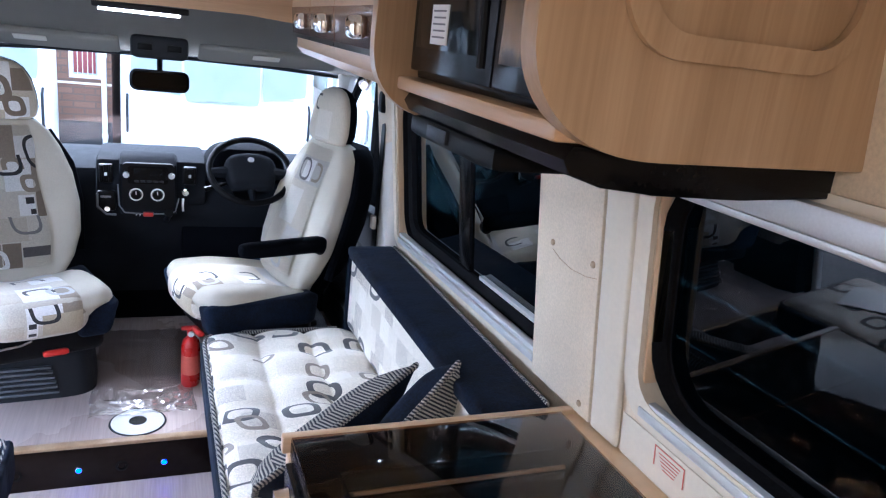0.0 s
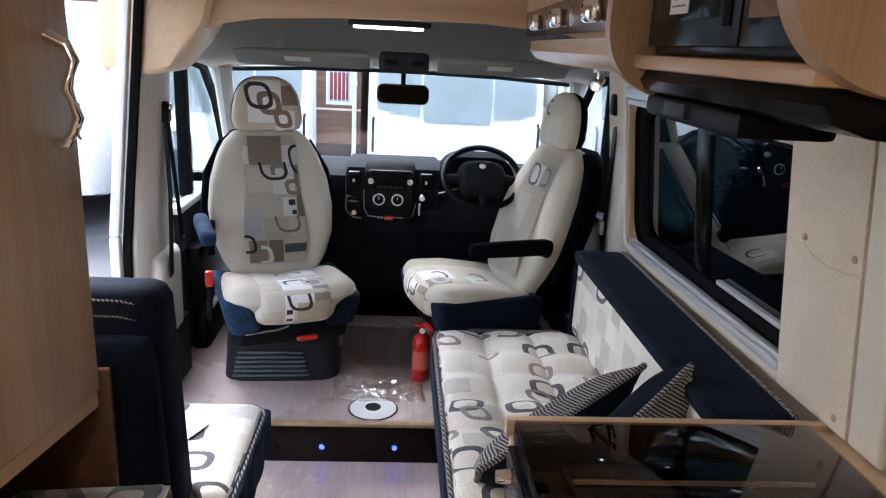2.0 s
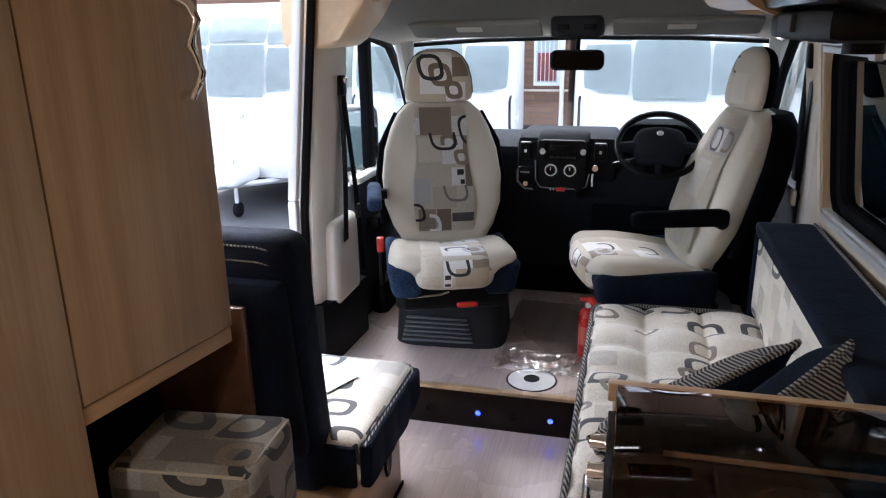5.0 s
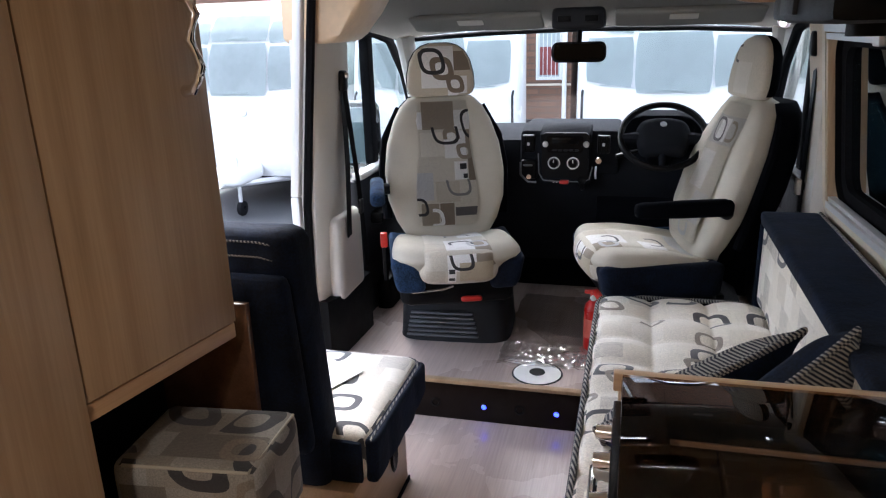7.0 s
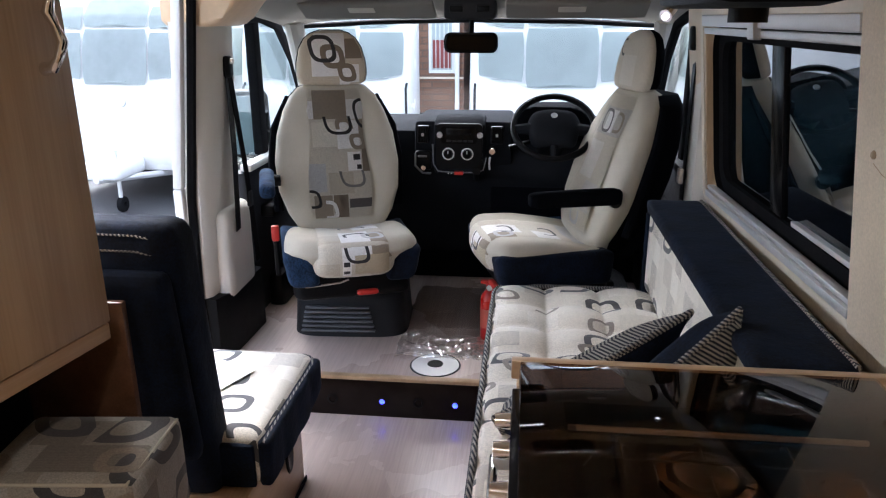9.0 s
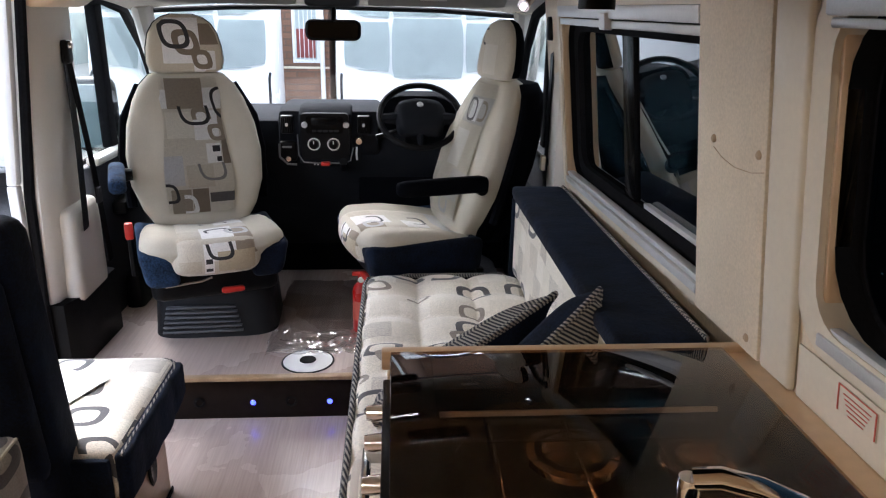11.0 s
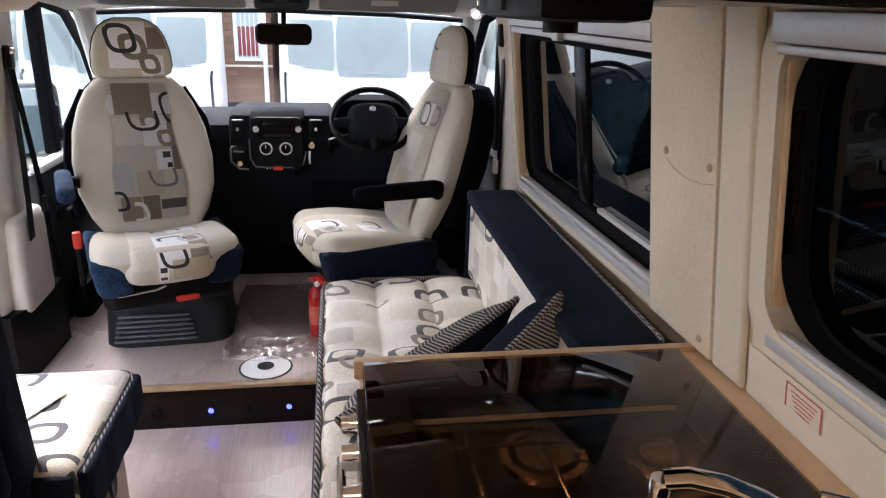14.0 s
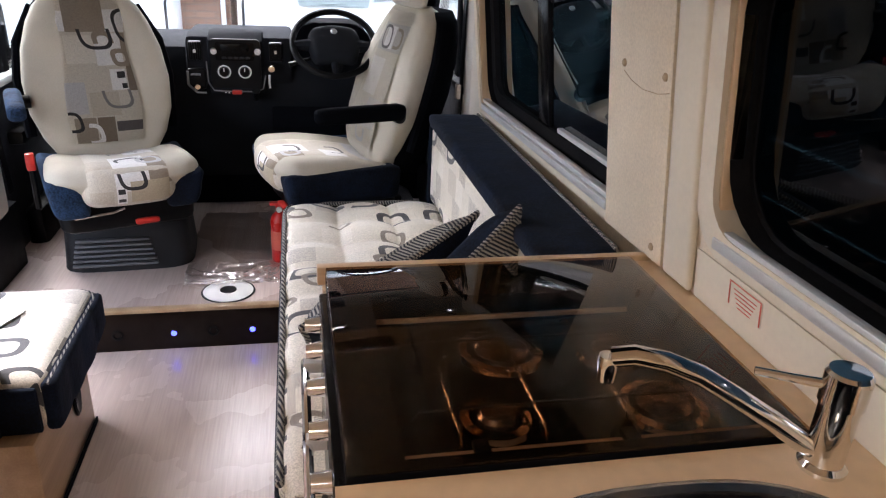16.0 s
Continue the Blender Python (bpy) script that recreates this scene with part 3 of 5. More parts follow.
# the window behind the worktop, set deep in a moulded recess
win = thing("window_2", (wall_x(1.05), 0.3, 1.05), "dark-tinted window in a deep cream moulded recess", "window")
win["kind"] = "structure"
part("surround", frame_ring(W2[0] - 0.05, W2[1] + 0.055, W2[2] - 0.03, W2[3] + 0.03, 0.1, 0.05, -0.012, 0.055), MOULD, win, "cream moulded surround")
bm = box(None, -0.016, 0.004, W2[0], W2[1] - 0.01, W2[2] - 0.012, W2[2] + 0.012, 0.004)
box(bm, -0.008, 0.014, W2[0], W2[1] - 0.01, W2[2] + 0.015, W2[2] + 0.03, 0.003)
part("lower_rail", leaned(bm), ALU, win)
bm = box(None, -0.036, 0.02, W2[0], W2[1] - 0.005, W2[3] - 0.035, W2[3] + 0.012, 0.004)
box(bm, -0.026, 0.02, W2[0], W2[1] - 0.005, W2[3] - 0.052, W2[3] - 0.038, 0.003)
part("blind_cassette", leaned(bm), ALU, win, "aluminium blind cassette")
part("side_channel", leaned(box(None, 0.0, 0.04, W2[1] - 0.004, W2[1] + 0.004, W2[2] + 0.02, W2[3] - 0.03, 0.003)), WORKTOP, win)
part("window_frame", frame_ring(W2[0] + 0.004, W2[1] - 0.004, W2[2] + 0.03, W2[3] - 0.01, 0.13, 0.01, 0.05, 0.058), RUBBER, win, "black window rubber")
g = part("pane", leaned(box(None, 0.055, 0.059, W2[0], W2[1], W2[2], W2[3])), DARKPANE, win)
g.visible_shadow = False

# removable lining panel between the windows, with its screws
panel = thing("lining_panel", (wall_x(0.95), 1.38, 0.94), "cream wall lining panel with small screws and a crease", "wall panel")
panel["kind"] = "structure"
part("board", leaned(box(None, -0.02, -0.001, 1.22, 1.506, 0.915, 1.68, 0.005)), LINING, panel)
for y, z in ((1.425, 1.322), (1.244, 1.322), (1.262, 0.948)):
    x = wall_x(z, y) - 0.02
    part("screw", lathe([(0.009, 0.002), (0.009, -0.002), (0.005, -0.005), (0, -0.005)], (x, y, z), "x", 12), SCREW, panel)
part("crease", leaned(tube([(-0.0203, 1.425, 1.305), (-0.0203, 1.39, 1.29), (-0.0203, 1.335, 1.28), (-0.0203, 1.27, 1.283), (-0.0203, 1.225, 1.293)], 0.001, 6)), OAK, panel)
structure("trim", leaned(box(None, -0.02, 0.0, 1.108, 1.216, 0.91, 1.7, 0.012, 3)), MOULD, "cream moulded upright beside the window", "trim")

# front step
step = thing("cab_step", (-0.2, 2.55, 0.0), "gloss dark step riser with blue step lights and oak nosing", "step")
step["kind"] = "structure"
part("riser", box(None, -1.0, 0.2, 2.552, 2.574, -0.05, 0.166, 0.003), RISER, step)
part("nosing", box(None, -1.05, 0.2, 2.538, 2.576, 0.167, 0.185, 0.007), OAK, step, "rounded oak nosing")
for x in (-0.29, 0.012):
    s = part("step_light", lathe([(0.0, -0.001), (0.011, -0.001), (0.0125, -0.004), (0.011, -0.008), (0.0, -0.008)], (x, 2.552, 0.072), "y", 18), CHROME, step)
    part("lens", lathe([(0.0, -0.0082), (0.010, -0.0082), (0.007, -0.0115), (0.0, -0.012)], (x, 2.552, 0.072), "y", 14), LEDBLUE, s, "glowing blue lens")
for x in (-0.50, -0.14):
    part("socket", lathe([(0.022, -0.001), (0.024, -0.004), (0.015, -0.006), (0.013, -0.001)], (x, 2.552, 0.072), "y", 18), BLACK, step)

# bulkhead arch over the cab
arch = [(-1.03, 2.08), (-1.03, 1.576), (-0.92, 1.578), (-0.885, 1.59), (-0.855, 1.625), (-0.82, 1.672), (-0.775, 1.712), (-0.7, 1.745), (-0.55, 1.766), (-0.3, 1.78),
        (0.0, 1.788), (0.3, 1.79), (0.6, 1.775), (0.78, 1.73), (0.87, 1.66), (0.95, 1.62), (0.95, 2.08), (0.34, 2.08), (0.34, 1.91), (0.31, 1.885), (-0.02, 1.885), (-0.05, 1.91), (-0.05, 2.08)]
structure("bulkhead", prism(arch, "y", 2.725, 2.77, 0.006), OAK_X, "pale oak bulkhead arch above the cab", "bulkhead")
# Black plate behind the notch, standing for the dark inside the recess
bm = box(None, -0.06, 0.36, 2.775, 2.79, 1.86, 2.08)
structure("overcab_dark_plate", bm, BLACK, "black plate standing for the dark recess over the cab", "recess")
cheek = [(-1.0, 2.079), (-1.0, 1.575), (-0.985, 1.56), (-0.96, 1.556), (-0.83, 1.556), (-0.8, 1.564), (-0.775, 1.585), (-0.705, 1.66), (-0.66, 1.73), (-0.64, 1.8), (-0.63, 2.079)]
structure("bulkhead_cheek", prism(cheek, "y", 2.42, 2.7235, 0.018), WORKTOP, "rounded pale oak cheek of the bulkhead", "bulkhead")
lampbar = thing("strip_light", (-0.07, 2.84, 1.765), "lit white strip lamp under the bulkhead", "lamp")
part("housing", box(None, -0.225, 0.1, 2.815, 2.875, 1.762, 1.785, 0.006), DARKGREY, lampbar)
part("diffuser", box(None, -0.205, 0.07, 2.828, 2.862, 1.752, 1.7625, 0.003), LIT, lampbar, "glowing diffuser")

# cab headliner, from the arch to the windscreen's head
rings = []
for y, zc, zs in ((2.771, 1.83, 1.60), (2.95, 1.795, 1.60), (3.2, 1.71, 1.585), (3.4, 1.64, 1.565), (3.56, 1.592, 1.545), (3.64, 1.575, 1.53)):
    ring = []
    for i in range(25):
        u = -1 + 2 * i / 24
        ring.append((0.95 * u, y, zs + (zc - zs) * (1 - abs(u) ** 5)))
    rings.append(ring)
bm = loft(rings, closed=False)
bmesh.ops.solidify(bm, geom=bm.faces[:], thickness=0.02)
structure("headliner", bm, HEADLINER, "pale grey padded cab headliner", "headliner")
structure("cab_roof", box(None, -1.06, 1.06, 2.79, 3.72, 1.9, 1.94), WHITE, "white cab roof", "roof")
structure("header_rail", tube([(-0.93, 3.655, 1.535), (-0.5, 3.67, 1.558), (0, 3.675, 1.566), (0.5, 3.67, 1.558), (0.93, 3.655, 1.535)], 0.013, 10), DARKGREY, "grey rail along the windscreen's head", "trim")

# side pillars, doors and windscreen of the cab
for s, side in ((-1, "nearside"), (1, "offside")):
    bm = tube([(s * 0.9, 3.6, 1.575), (s * 0.925, 3.78, 1.36), (s * 0.94, 3.93, 1.17), (s * 0.95, 4.06, 1.02)], [0.05, 0.045, 0.045, 0.05], 10)
    structure("a_pillar_" + side, bm, CABTRIM, "pale grey windscreen pillar trim", "pillar")
    bm = tube([(s * 0.935, 2.93, 1.585), (s * 0.93, 3.2, 1.585), (s * 0.925, 3.42, 1.545), (s * 0.925, 3.62, 1.38), (s * 0.93, 3.8, 1.12), (s * 0.935, 3.86, 0.98)], 0.022, 8)
    structure("door_seal_" + side, bm, RUBBER, "black door seal", "seal")
bm = bmesh.new()
rows = []
for k in range(9):
    u = -1 + k / 4
    rows.append([(0.93 * u, 3.69 - 0.06 * u * u, 1.565 - 0.025 * u * u), (0.96 * u, 4.2 - 0.16 * u * u, 1.02)])
g = structure("windscreen", loft(rows, closed=False, bm=bm), WINDSCREEN, "clear windscreen", "windscreen")
g.visible_shadow = False

for s, name in ((-1, "door_1"), (1, "door_2")):
    d = thing(name, (s * 0.93, 3.2, 0.3), "cab door with dark lower card and framed window", "door")
    d["kind"] = "structure"
    x0, x1 = sorted((s * 0.92, s * 0.985))
    bm = box(None, x0, x1, 2.86, 4.1, 0.12, 0.955, 0.015)
    part("door_card", bm, DARKGREY, d)
    part("armrest", box(None, *sorted((s * 0.86, s * 0.93)), 3.0, 3.45, 0.72, 0.78, 0.02), BLACK, d)
    part("sill_trim", box(None, *sorted((s * 0.895, s * 0.95)), 2.87, 3.8, 0.956, 0.99, 0.012), CABTRIM if s < 0 else DARKGREY, d, "window ledge")
    bm = box(None, *sorted((s * 0.93, s * 0.975)), 3.12, 3.19, 0.98, 1.585, 0.006)
    part("quarterlight_post", bm, RUBBER, d)
    part("rear_frame", box(None, *sorted((s * 0.93, s * 0.975)), 2.775, 2.8, 0.98, 1.585, 0.006), RUBBER, d)
    part("upper_frame", box(None, *sorted((s * 0.93, s * 0.975)), 2.775, 3.5, 1.57, 1.61, 0.006), RUBBER, d)
    g = part("pane", box(None, *sorted((s * 0.952, s * 0.956)), 2.8, 3.12, 0.98, 1.58), WINDSCREEN, d)
    g.visible_shadow = False
    g = part("pane", prism([(3.19, 0.98), (3.88, 0.98), (3.55, 1.5), (3.45, 1.575), (3.19, 1.58)], "x", s * 0.952, s * 0.956), WINDSCREEN, d)
    g.visible_shadow = False
    part("door_pocket", box(None, *sorted((s * 0.84, s * 0.918)), 3.0, 3.6, 0.25, 0.45, 0.03), BLACK, d)

# centre pillars behind the cab doors
out = [(-1.0, 2.4), (-0.925, 2.405), (-0.905, 2.43), (-0.9, 2.5), (-0.895, 2.62), (-0.9, 2.71), (-0.93, 2.755), (-1.0, 2.76)]
bm = prism(out, "z", 0.56, 1.572)
for v in bm.verts:
    v.co.x += 0.075 * max(0, v.co.z - 0.9) - 0.012
structure("b_pillar_nearside", bm, CABTRIM, "pale grey moulded pillar between the doors", "pillar")
bm = prism([(-1.0, 2.4), (-0.9, 2.41), (-0.87, 2.5), (-0.86, 2.8), (-1.0, 2.85)], "z", 0.13, 0.555)
structure("b_pillar_foot", bm, BLACK, "black plastic foot of the pillar", "pillar")
bm = soft(0.08, 0.27, 0.36, 0.035, 8, None, (-0.9, 2.615, 0.7))
structure("pillar_swell", bm, CABTRIM, "pale swelling at the pillar's foot", "pillar")
bm = tube([(-0.955, 2.385, 0.0), (-0.955, 2.39, 0.5), (-0.945, 2.395, 0.95), (-0.885, 2.4, 1.5), (-0.84, 2.41, 1.95)], 0.017, 8)
structure("door_gasket", bm, RUBBER, "black rubber seal of the sliding door", "seal")
bm = box(None, -1.0, -0.965, 2.345, 2.382, -0.1, 1.0, 0.008)
box(bm, -1.0, -0.965, 2.345, 2.382, 1.0, 1.95, 0.008)
for v in bm.verts:
    v.co.x += 0.11 * max(0, v.co.z - 0.9)
structure("door_jamb", bm, WHITE, "white painted door jamb", "jamb")
bm = prism([(0.905, 2.75), (0.93, 2.735), (1.02, 2.735), (1.02, 2.95), (0.905, 2.94)], "z", 0.18, 1.66, 0.01)
structure("b_pillar_offside", bm, CABTRIM, "pale grey moulded pillar", "pillar")

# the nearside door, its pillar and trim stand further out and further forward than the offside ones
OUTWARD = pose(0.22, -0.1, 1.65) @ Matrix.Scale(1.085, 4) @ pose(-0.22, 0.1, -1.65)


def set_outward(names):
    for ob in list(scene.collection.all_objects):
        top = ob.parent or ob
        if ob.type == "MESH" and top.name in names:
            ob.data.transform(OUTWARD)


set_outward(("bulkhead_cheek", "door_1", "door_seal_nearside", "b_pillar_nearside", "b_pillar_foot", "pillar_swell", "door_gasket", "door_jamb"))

# ---- outside ----
LOUVRE = speckled("grey_louvre_plastic", (0.085, 0.09, 0.1), 0.5, 0.15, 300, 6, 0.3)
structure("ground", box(None, -400, 400, -400, 400, -0.9, -0.64), ASPHALT, "damp grey asphalt yard", "ground")


def caravan(x):
    """A white touring caravan seen from its front, with three front windows, hitch and jockey wheel."""
    c = thing("caravan", (x, 8.3, -0.64), "white touring caravan with grey front windows, parked", "caravan", "caravans in the yard")
    side = [(8.62, -0.28), (8.36, -0.22), (8.28, 0.0), (8.26, 0.45), (8.28, 0.8), (8.36, 1.2), (8.5, 1.6), (8.72, 1.86), (9.1, 1.98), (13.0, 2.0), (13.0, -0.28)]
    rings = []
    for u in (-1, -0.97, -0.85, -0.5, 0, 0.5, 0.85, 0.97, 1):
        b = 0.12 * abs(u) ** 4 + (0.08 if abs(u) == 1 else 0)
        rings.append([(x + 1.04 * u, y + (b if y < 9 else 0), z) for y, z in side])
    part("body", loft(rings), WHITE, c)

    def on_front(u, z):
        for (ya, za), (yb, zb) in zip(side[1:], side[2:]):
            if za <= z <= zb:
                return ya + (yb - ya) * (z - za) / (zb - za) + 0.12 * abs(u) ** 4
        return 8.3

    for u0, u1, z0, z1 in ((-0.9, -0.41, 0.88, 1.42), (-0.385, 0.385, 0.83, 1.46), (0.41, 0.9, 0.88, 1.42), (-0.385, 0.385, 1.49, 1.8), (0.41, 0.86, 1.45, 1.72), (-0.86, -0.41, 1.45, 1.72)):
        bm = bmesh.new()
        grid = []
        for i in range(9):
            z = z0 + (z1 - z0) * i / 8
            t = min(i, 8 - i) / 8
            w = 1 - 0.06 * (1 - min(1, t * 6))
            row = []
            for j in range(7):
                u = (u0 + u1) / 2 + (u1 - u0) / 2 * w * (-1 + j / 3)
                zz = z + 0.07 * (abs(u) - 0.38 if abs(u) > 0.38 else 0) * (1 - i / 8) * 2
                row.append((x + 1.04 * u, on_front(u, zz) - 0.035, zz))
            grid.append(row)
        loft(grid, closed=False, bm=bm)
        got = bmesh.ops.solidify(bm, geom=bm.faces[:], thickness=0.03)
        w = part("window", bm, VANGLASS, c, "grey tinted acrylic window")
        um, zm = (u0 + u1) / 2, z0 + 0.03
        part("stay", box(None, x + 1.04 * um - 0.2 * (u1 - u0), x + 1.04 * um + 0.2 * (u1 - u0), on_front(um, zm) - 0.06, on_front(um, zm) - 0.045, zm, zm + 0.01), VANGLASS, w)
    for sx in (-0.97, 0.97):
        part("grab_handle", tube([(x + sx, 8.37, 0.45), (x + sx, 8.31, 0.5), (x + sx, 8.31, 0.8), (x + sx, 8.39, 0.85)], 0.015, 8), DARKGREY, c)
    part("badge", lathe([(0, 0), (0.06, 0), (0.05, -0.012), (0, -0.014)], (x + 0.05, 8.258, 0.62), "y", 16), ALU, c)
    part("hitch", tube([(x - 0.5, 8.6, -0.28), (x - 0.05, 7.75, -0.22), (x, 7.6, -0.2)], 0.04, 8), ALU, c)
    part("hitch", tube([(x + 0.5, 8.6, -0.28), (x + 0.05, 7.75, -0.22), (x, 7.6, -0.2)], 0.04, 8), ALU, c)
    part("hitch_cover", soft(0.5, 0.7, 0.22, 0.08, 6, centre=(x, 7.98, -0.12)), WHITE, c)
    part("jockey_post", tube([(x + 0.12, 7.85, -0.5), (x + 0.12, 7.85, 0.12)], 0.025, 10), ALU, c)
    w = part("jockey_wheel", lathe([(0.03, -0.035), (0.09, -0.03), (0.1, 0), (0.09, 0.03), (0.03, 0.035)], (x + 0.12, 7.87, -0.54), "x", 18), RUBBER, c)
    for sx in (-0.9, 0.9):
        w = part("wheel", lathe([(0.15, -0.09), (0.3, -0.09), (0.33, -0.05), (0.33, 0.05), (0.3, 0.09), (0.15, 0.09)], (x + sx, 10.9, -0.31), "x", 20), RUBBER, c)
    for sx in (-1, 1):
        for y0, y1 in ((9.2, 9.9), (10.4, 11.3), (11.7, 12.6)):
            part("side_window", box(None, *sorted((x + sx * 1.041, x + sx * 1.07)), y0, y1, 0.85, 1.45, 0.012), VANGLASS, c)
    part("underside", box(None, x - 0.98, x + 0.98, 8.75, 12.9, -0.33, -0.281), BLACK, c)
    return c


first = caravan(-2.08)
for x in (-4.62, 0.655, 3.3):
    copy_thing(first, pose(x, 8.3, -0.64))

block = thing("brick_building", (-0.68, 9.0, -0.64), "brown brick workshop wall with a small barred window", "building")
part("wall", box(None, -0.968, -0.395, 8.95, 14.6, -0.64, 5.5), BRICK, block)
part("rear_wall", box(None, -14, 14, 14.6, 15.0, -0.64, 5.5), BRICK, block)
part("roof", prism([(14.2, 5.5), (19, 7.6), (19, 7.5), (14.2, 5.35)], "x", -14.4, 14.4), DARKGREY, block)
part("string_course", box(None, -0.969, -0.394, 8.935, 8.951, 0.86, 0.885, 0.003), MOULD, block)
part("dark_plinth", box(None, -0.969, -0.394, 8.93, 8.951, -0.64, 0.45), DARKGREY, block)
wdw = part("window", box(None, -0.82, -0.5, 8.93, 8.952, 0.93, 1.6), WHITE, block, "white barred window")
part("window_glass", box(None, -0.79, -0.53, 8.922, 8.9305, 0.97, 1.57), VANGLASS, wdw)
part("inner_panel", box(None, -0.77, -0.55, 8.915, 8.9215, 0.99, 1.32, 0.002), DULLRED, wdw, "red panel behind the bars")
for i in range(6):
    part("bar", tube([(-0.78 + 0.05 * i, 8.905, 0.95), (-0.78 + 0.05 * i, 8.905, 1.58)], 0.004, 6), WHITE, wdw)
part("drainpipe", tube([(-0.47, 8.9, -0.64), (-0.47, 8.9, 5.3)], 0.028, 10), WHITE, block)
for z in (0.3, 1.2, 2.1):
    part("pipe_clip", lathe([(0.03, -0.03), (0.036, -0.02), (0.036, 0.02), (0.03, 0.03)], (-0.47, 8.9, z), "z", 12), WHITE, block)

block.matrix_basis = pose(-0.78, 9.0, -0.64)

# Assumed vehicle, added so that the offside windows look out on darkness
car = thing("assumed_dark_van", (2.6, 0.5, -0.64), "assumed dark van alongside, added to darken the offside windows", "van")
rings = []
DX = 0.5
for y, k in ((-4.2, 0.92), (-4.0, 1.0), (4.1, 1.0), (4.6, 0.95), (5.0, 0.75)):
    rings.append([(x + DX, y, z) for x, z in ((1.95, -0.3), (1.9, 0.2), (1.9, 0.9 * k), (2.0, 1.0 * k + 0.2), (2.1, 1.9 * k), (2.5, 2.0 * k), (3.6, 2.0 * k), (3.6, -0.3))])
part("body", loft(rings), CARPAINT, car)
# Pale strips give the lines that cross the tinted pane
part("pale_strip", tube([(2.39, -4, 0.77), (2.39, 2.85, 0.77)], 0.014, 6), LOUVRE, car)
part("pale_strip", tube([(2.39, -4, 0.5), (2.39, 2.8, 0.5)], 0.008, 6), LOUVRE, car)
for y0, y1 in ((-3.2, -0.4), (-0.2, 1.9), (2.4, 3.9)):
    part("window", prism([(y0, 1.2), (y1, 1.2), (y1 - 0.05, 1.75), (y0 + 0.05, 1.75)], "x", 2.49, 2.52), SATIN, car)
for y in (-2.6, 3.0):
    part("wheel", lathe([(0.15, 0.0), (0.3, 0.0), (0.33, 0.04), (0.33, 0.2), (0.1, 0.22)], (2.38, y, -0.31), "x", 20), RUBBER, car)

# ---- cab seats ----


def captain_seat(name, at, turn, label, rake, arm, panel, head_cloth):
    """Swivel cab seat. Its own front looks towards -y, its base is at the floor."""
    s = thing(name, at, label, "seat", "swivel cab seats", turn)
    rings = []
    prof = [(0.45, 0.17, 0.085), (0.52, 0.21, 0.105), (0.56, 0.235, 0.12), (0.66, 0.27, 0.125), (0.78, 0.278, 0.125), (0.9, 0.262, 0.12), (1.0, 0.228, 0.11), (1.06, 0.195, 0.1), (1.1, 0.155, 0.085), (1.115, 0.11, 0.06)]

    def lean(z):
        return 0.16 + rake * (max(0.52, min(z, 1.08)) - 0.52) + 0.12 * max(0, z - 1.08)

    for z, w, d in prof:
        rings.append(oval(w, d * 0.55, d * 0.75, 36, 3.0, (0, lean(z), z)))
    bm = loft(rings)
    for v in bm.verts:
        if v.co.y < lean(v.co.z):
            u = abs(v.co.x) / 0.27
            v.co.y -= 0.035 * max(0, u - 0.45) * (1 - max(0, (v.co.z - 0.9)) * 4 if v.co.z > 0.9 else 1)
    part("backrest", bm, PLAINCLOTH, s, "cream backrest with raised side bolsters", True, 60)
    grid = []
    for i in range(17):
        z = 0.545 + 0.545 * i / 16
        k = min(1, max(0, (z - 0.93) / 0.16))
        w = 0.128 + 0.012 * math.sin(i * 0.4) + 0.01 * k
        d = np.interp(z, [p[0] for p in prof], [p[2] for p in prof]) * 0.55
        grid.append([(w * u, lean(z) - d - 0.007 - 0.006 * (1 - u * u) - 0.012 * math.exp(-((z - 0.66) / 0.08) ** 2) + 0.02 * k * u * u, z) for u in (-1, -0.92, -0.6, -0.3, 0, 0.3, 0.6, 0.92, 1)])
    bm = loft(grid, closed=False)
    bmesh.ops.solidify(bm, geom=bm.faces[:], thickness=-0.012)
    part("centre_panel", bm, panel, s, "patchwork centre panel", True, 50)
    rings = []
    for z, w, d in prof[:-1]:
        rings.append([(x * 1.008, y + 0.012, zz) for x, y, zz in oval(w, 0.0, d * 1.5, 24, 3.0, (0, lean(z) + 0.005, z))])
    part("back_shell", loft(rings), BLACKCLOTH, s, "black back cover", True, 60)
    for sx in (-1, 1):
        side = tube([(sx * 0.275, lean(0.6) + 0.03, 0.56), (sx * 0.286, lean(0.78) + 0.03, 0.78), (sx * 0.268, lean(0.92) + 0.03, 0.92), (sx * 0.2, lean(1.06) + 0.03, 1.06)], [0.02, 0.022, 0.02, 0.012], 8)
        part("side_piping", side, BLACKCLOTH, s, "dark edge", True)
    head = []
    for z, w, d in ((1.112, 0.125, 0.045), (1.122, 0.147, 0.06), (1.155, 0.157, 0.066), (1.21, 0.153, 0.066), (1.27, 0.138, 0.062), (1.31, 0.114, 0.054), (1.333, 0.082, 0.042), (1.346, 0.04, 0.022)):
        head.append(oval(w, d * 0.7, d, 28, 2.8, (0, lean(z) - 0.02, z)))
    part("headrest", loft(head), head_cloth, s, "patchwork headrest", True, 60)
    shell = [oval(w + 0.0035, -0.012, d + 0.004, 28, 2.8, (0, lean(z) - 0.02, z + 0.002)) for z, w, d in ((1.114, 0.125, 0.045), (1.122, 0.147, 0.06), (1.155, 0.157, 0.066), (1.21, 0.153, 0.066), (1.27, 0.138, 0.062), (1.31, 0.114, 0.054), (1.333, 0.084, 0.042), (1.346, 0.045, 0.024))]
    part("headrest_back", loft(shell), BLACKCLOTH, s, "dark back of the headrest", True, 60)
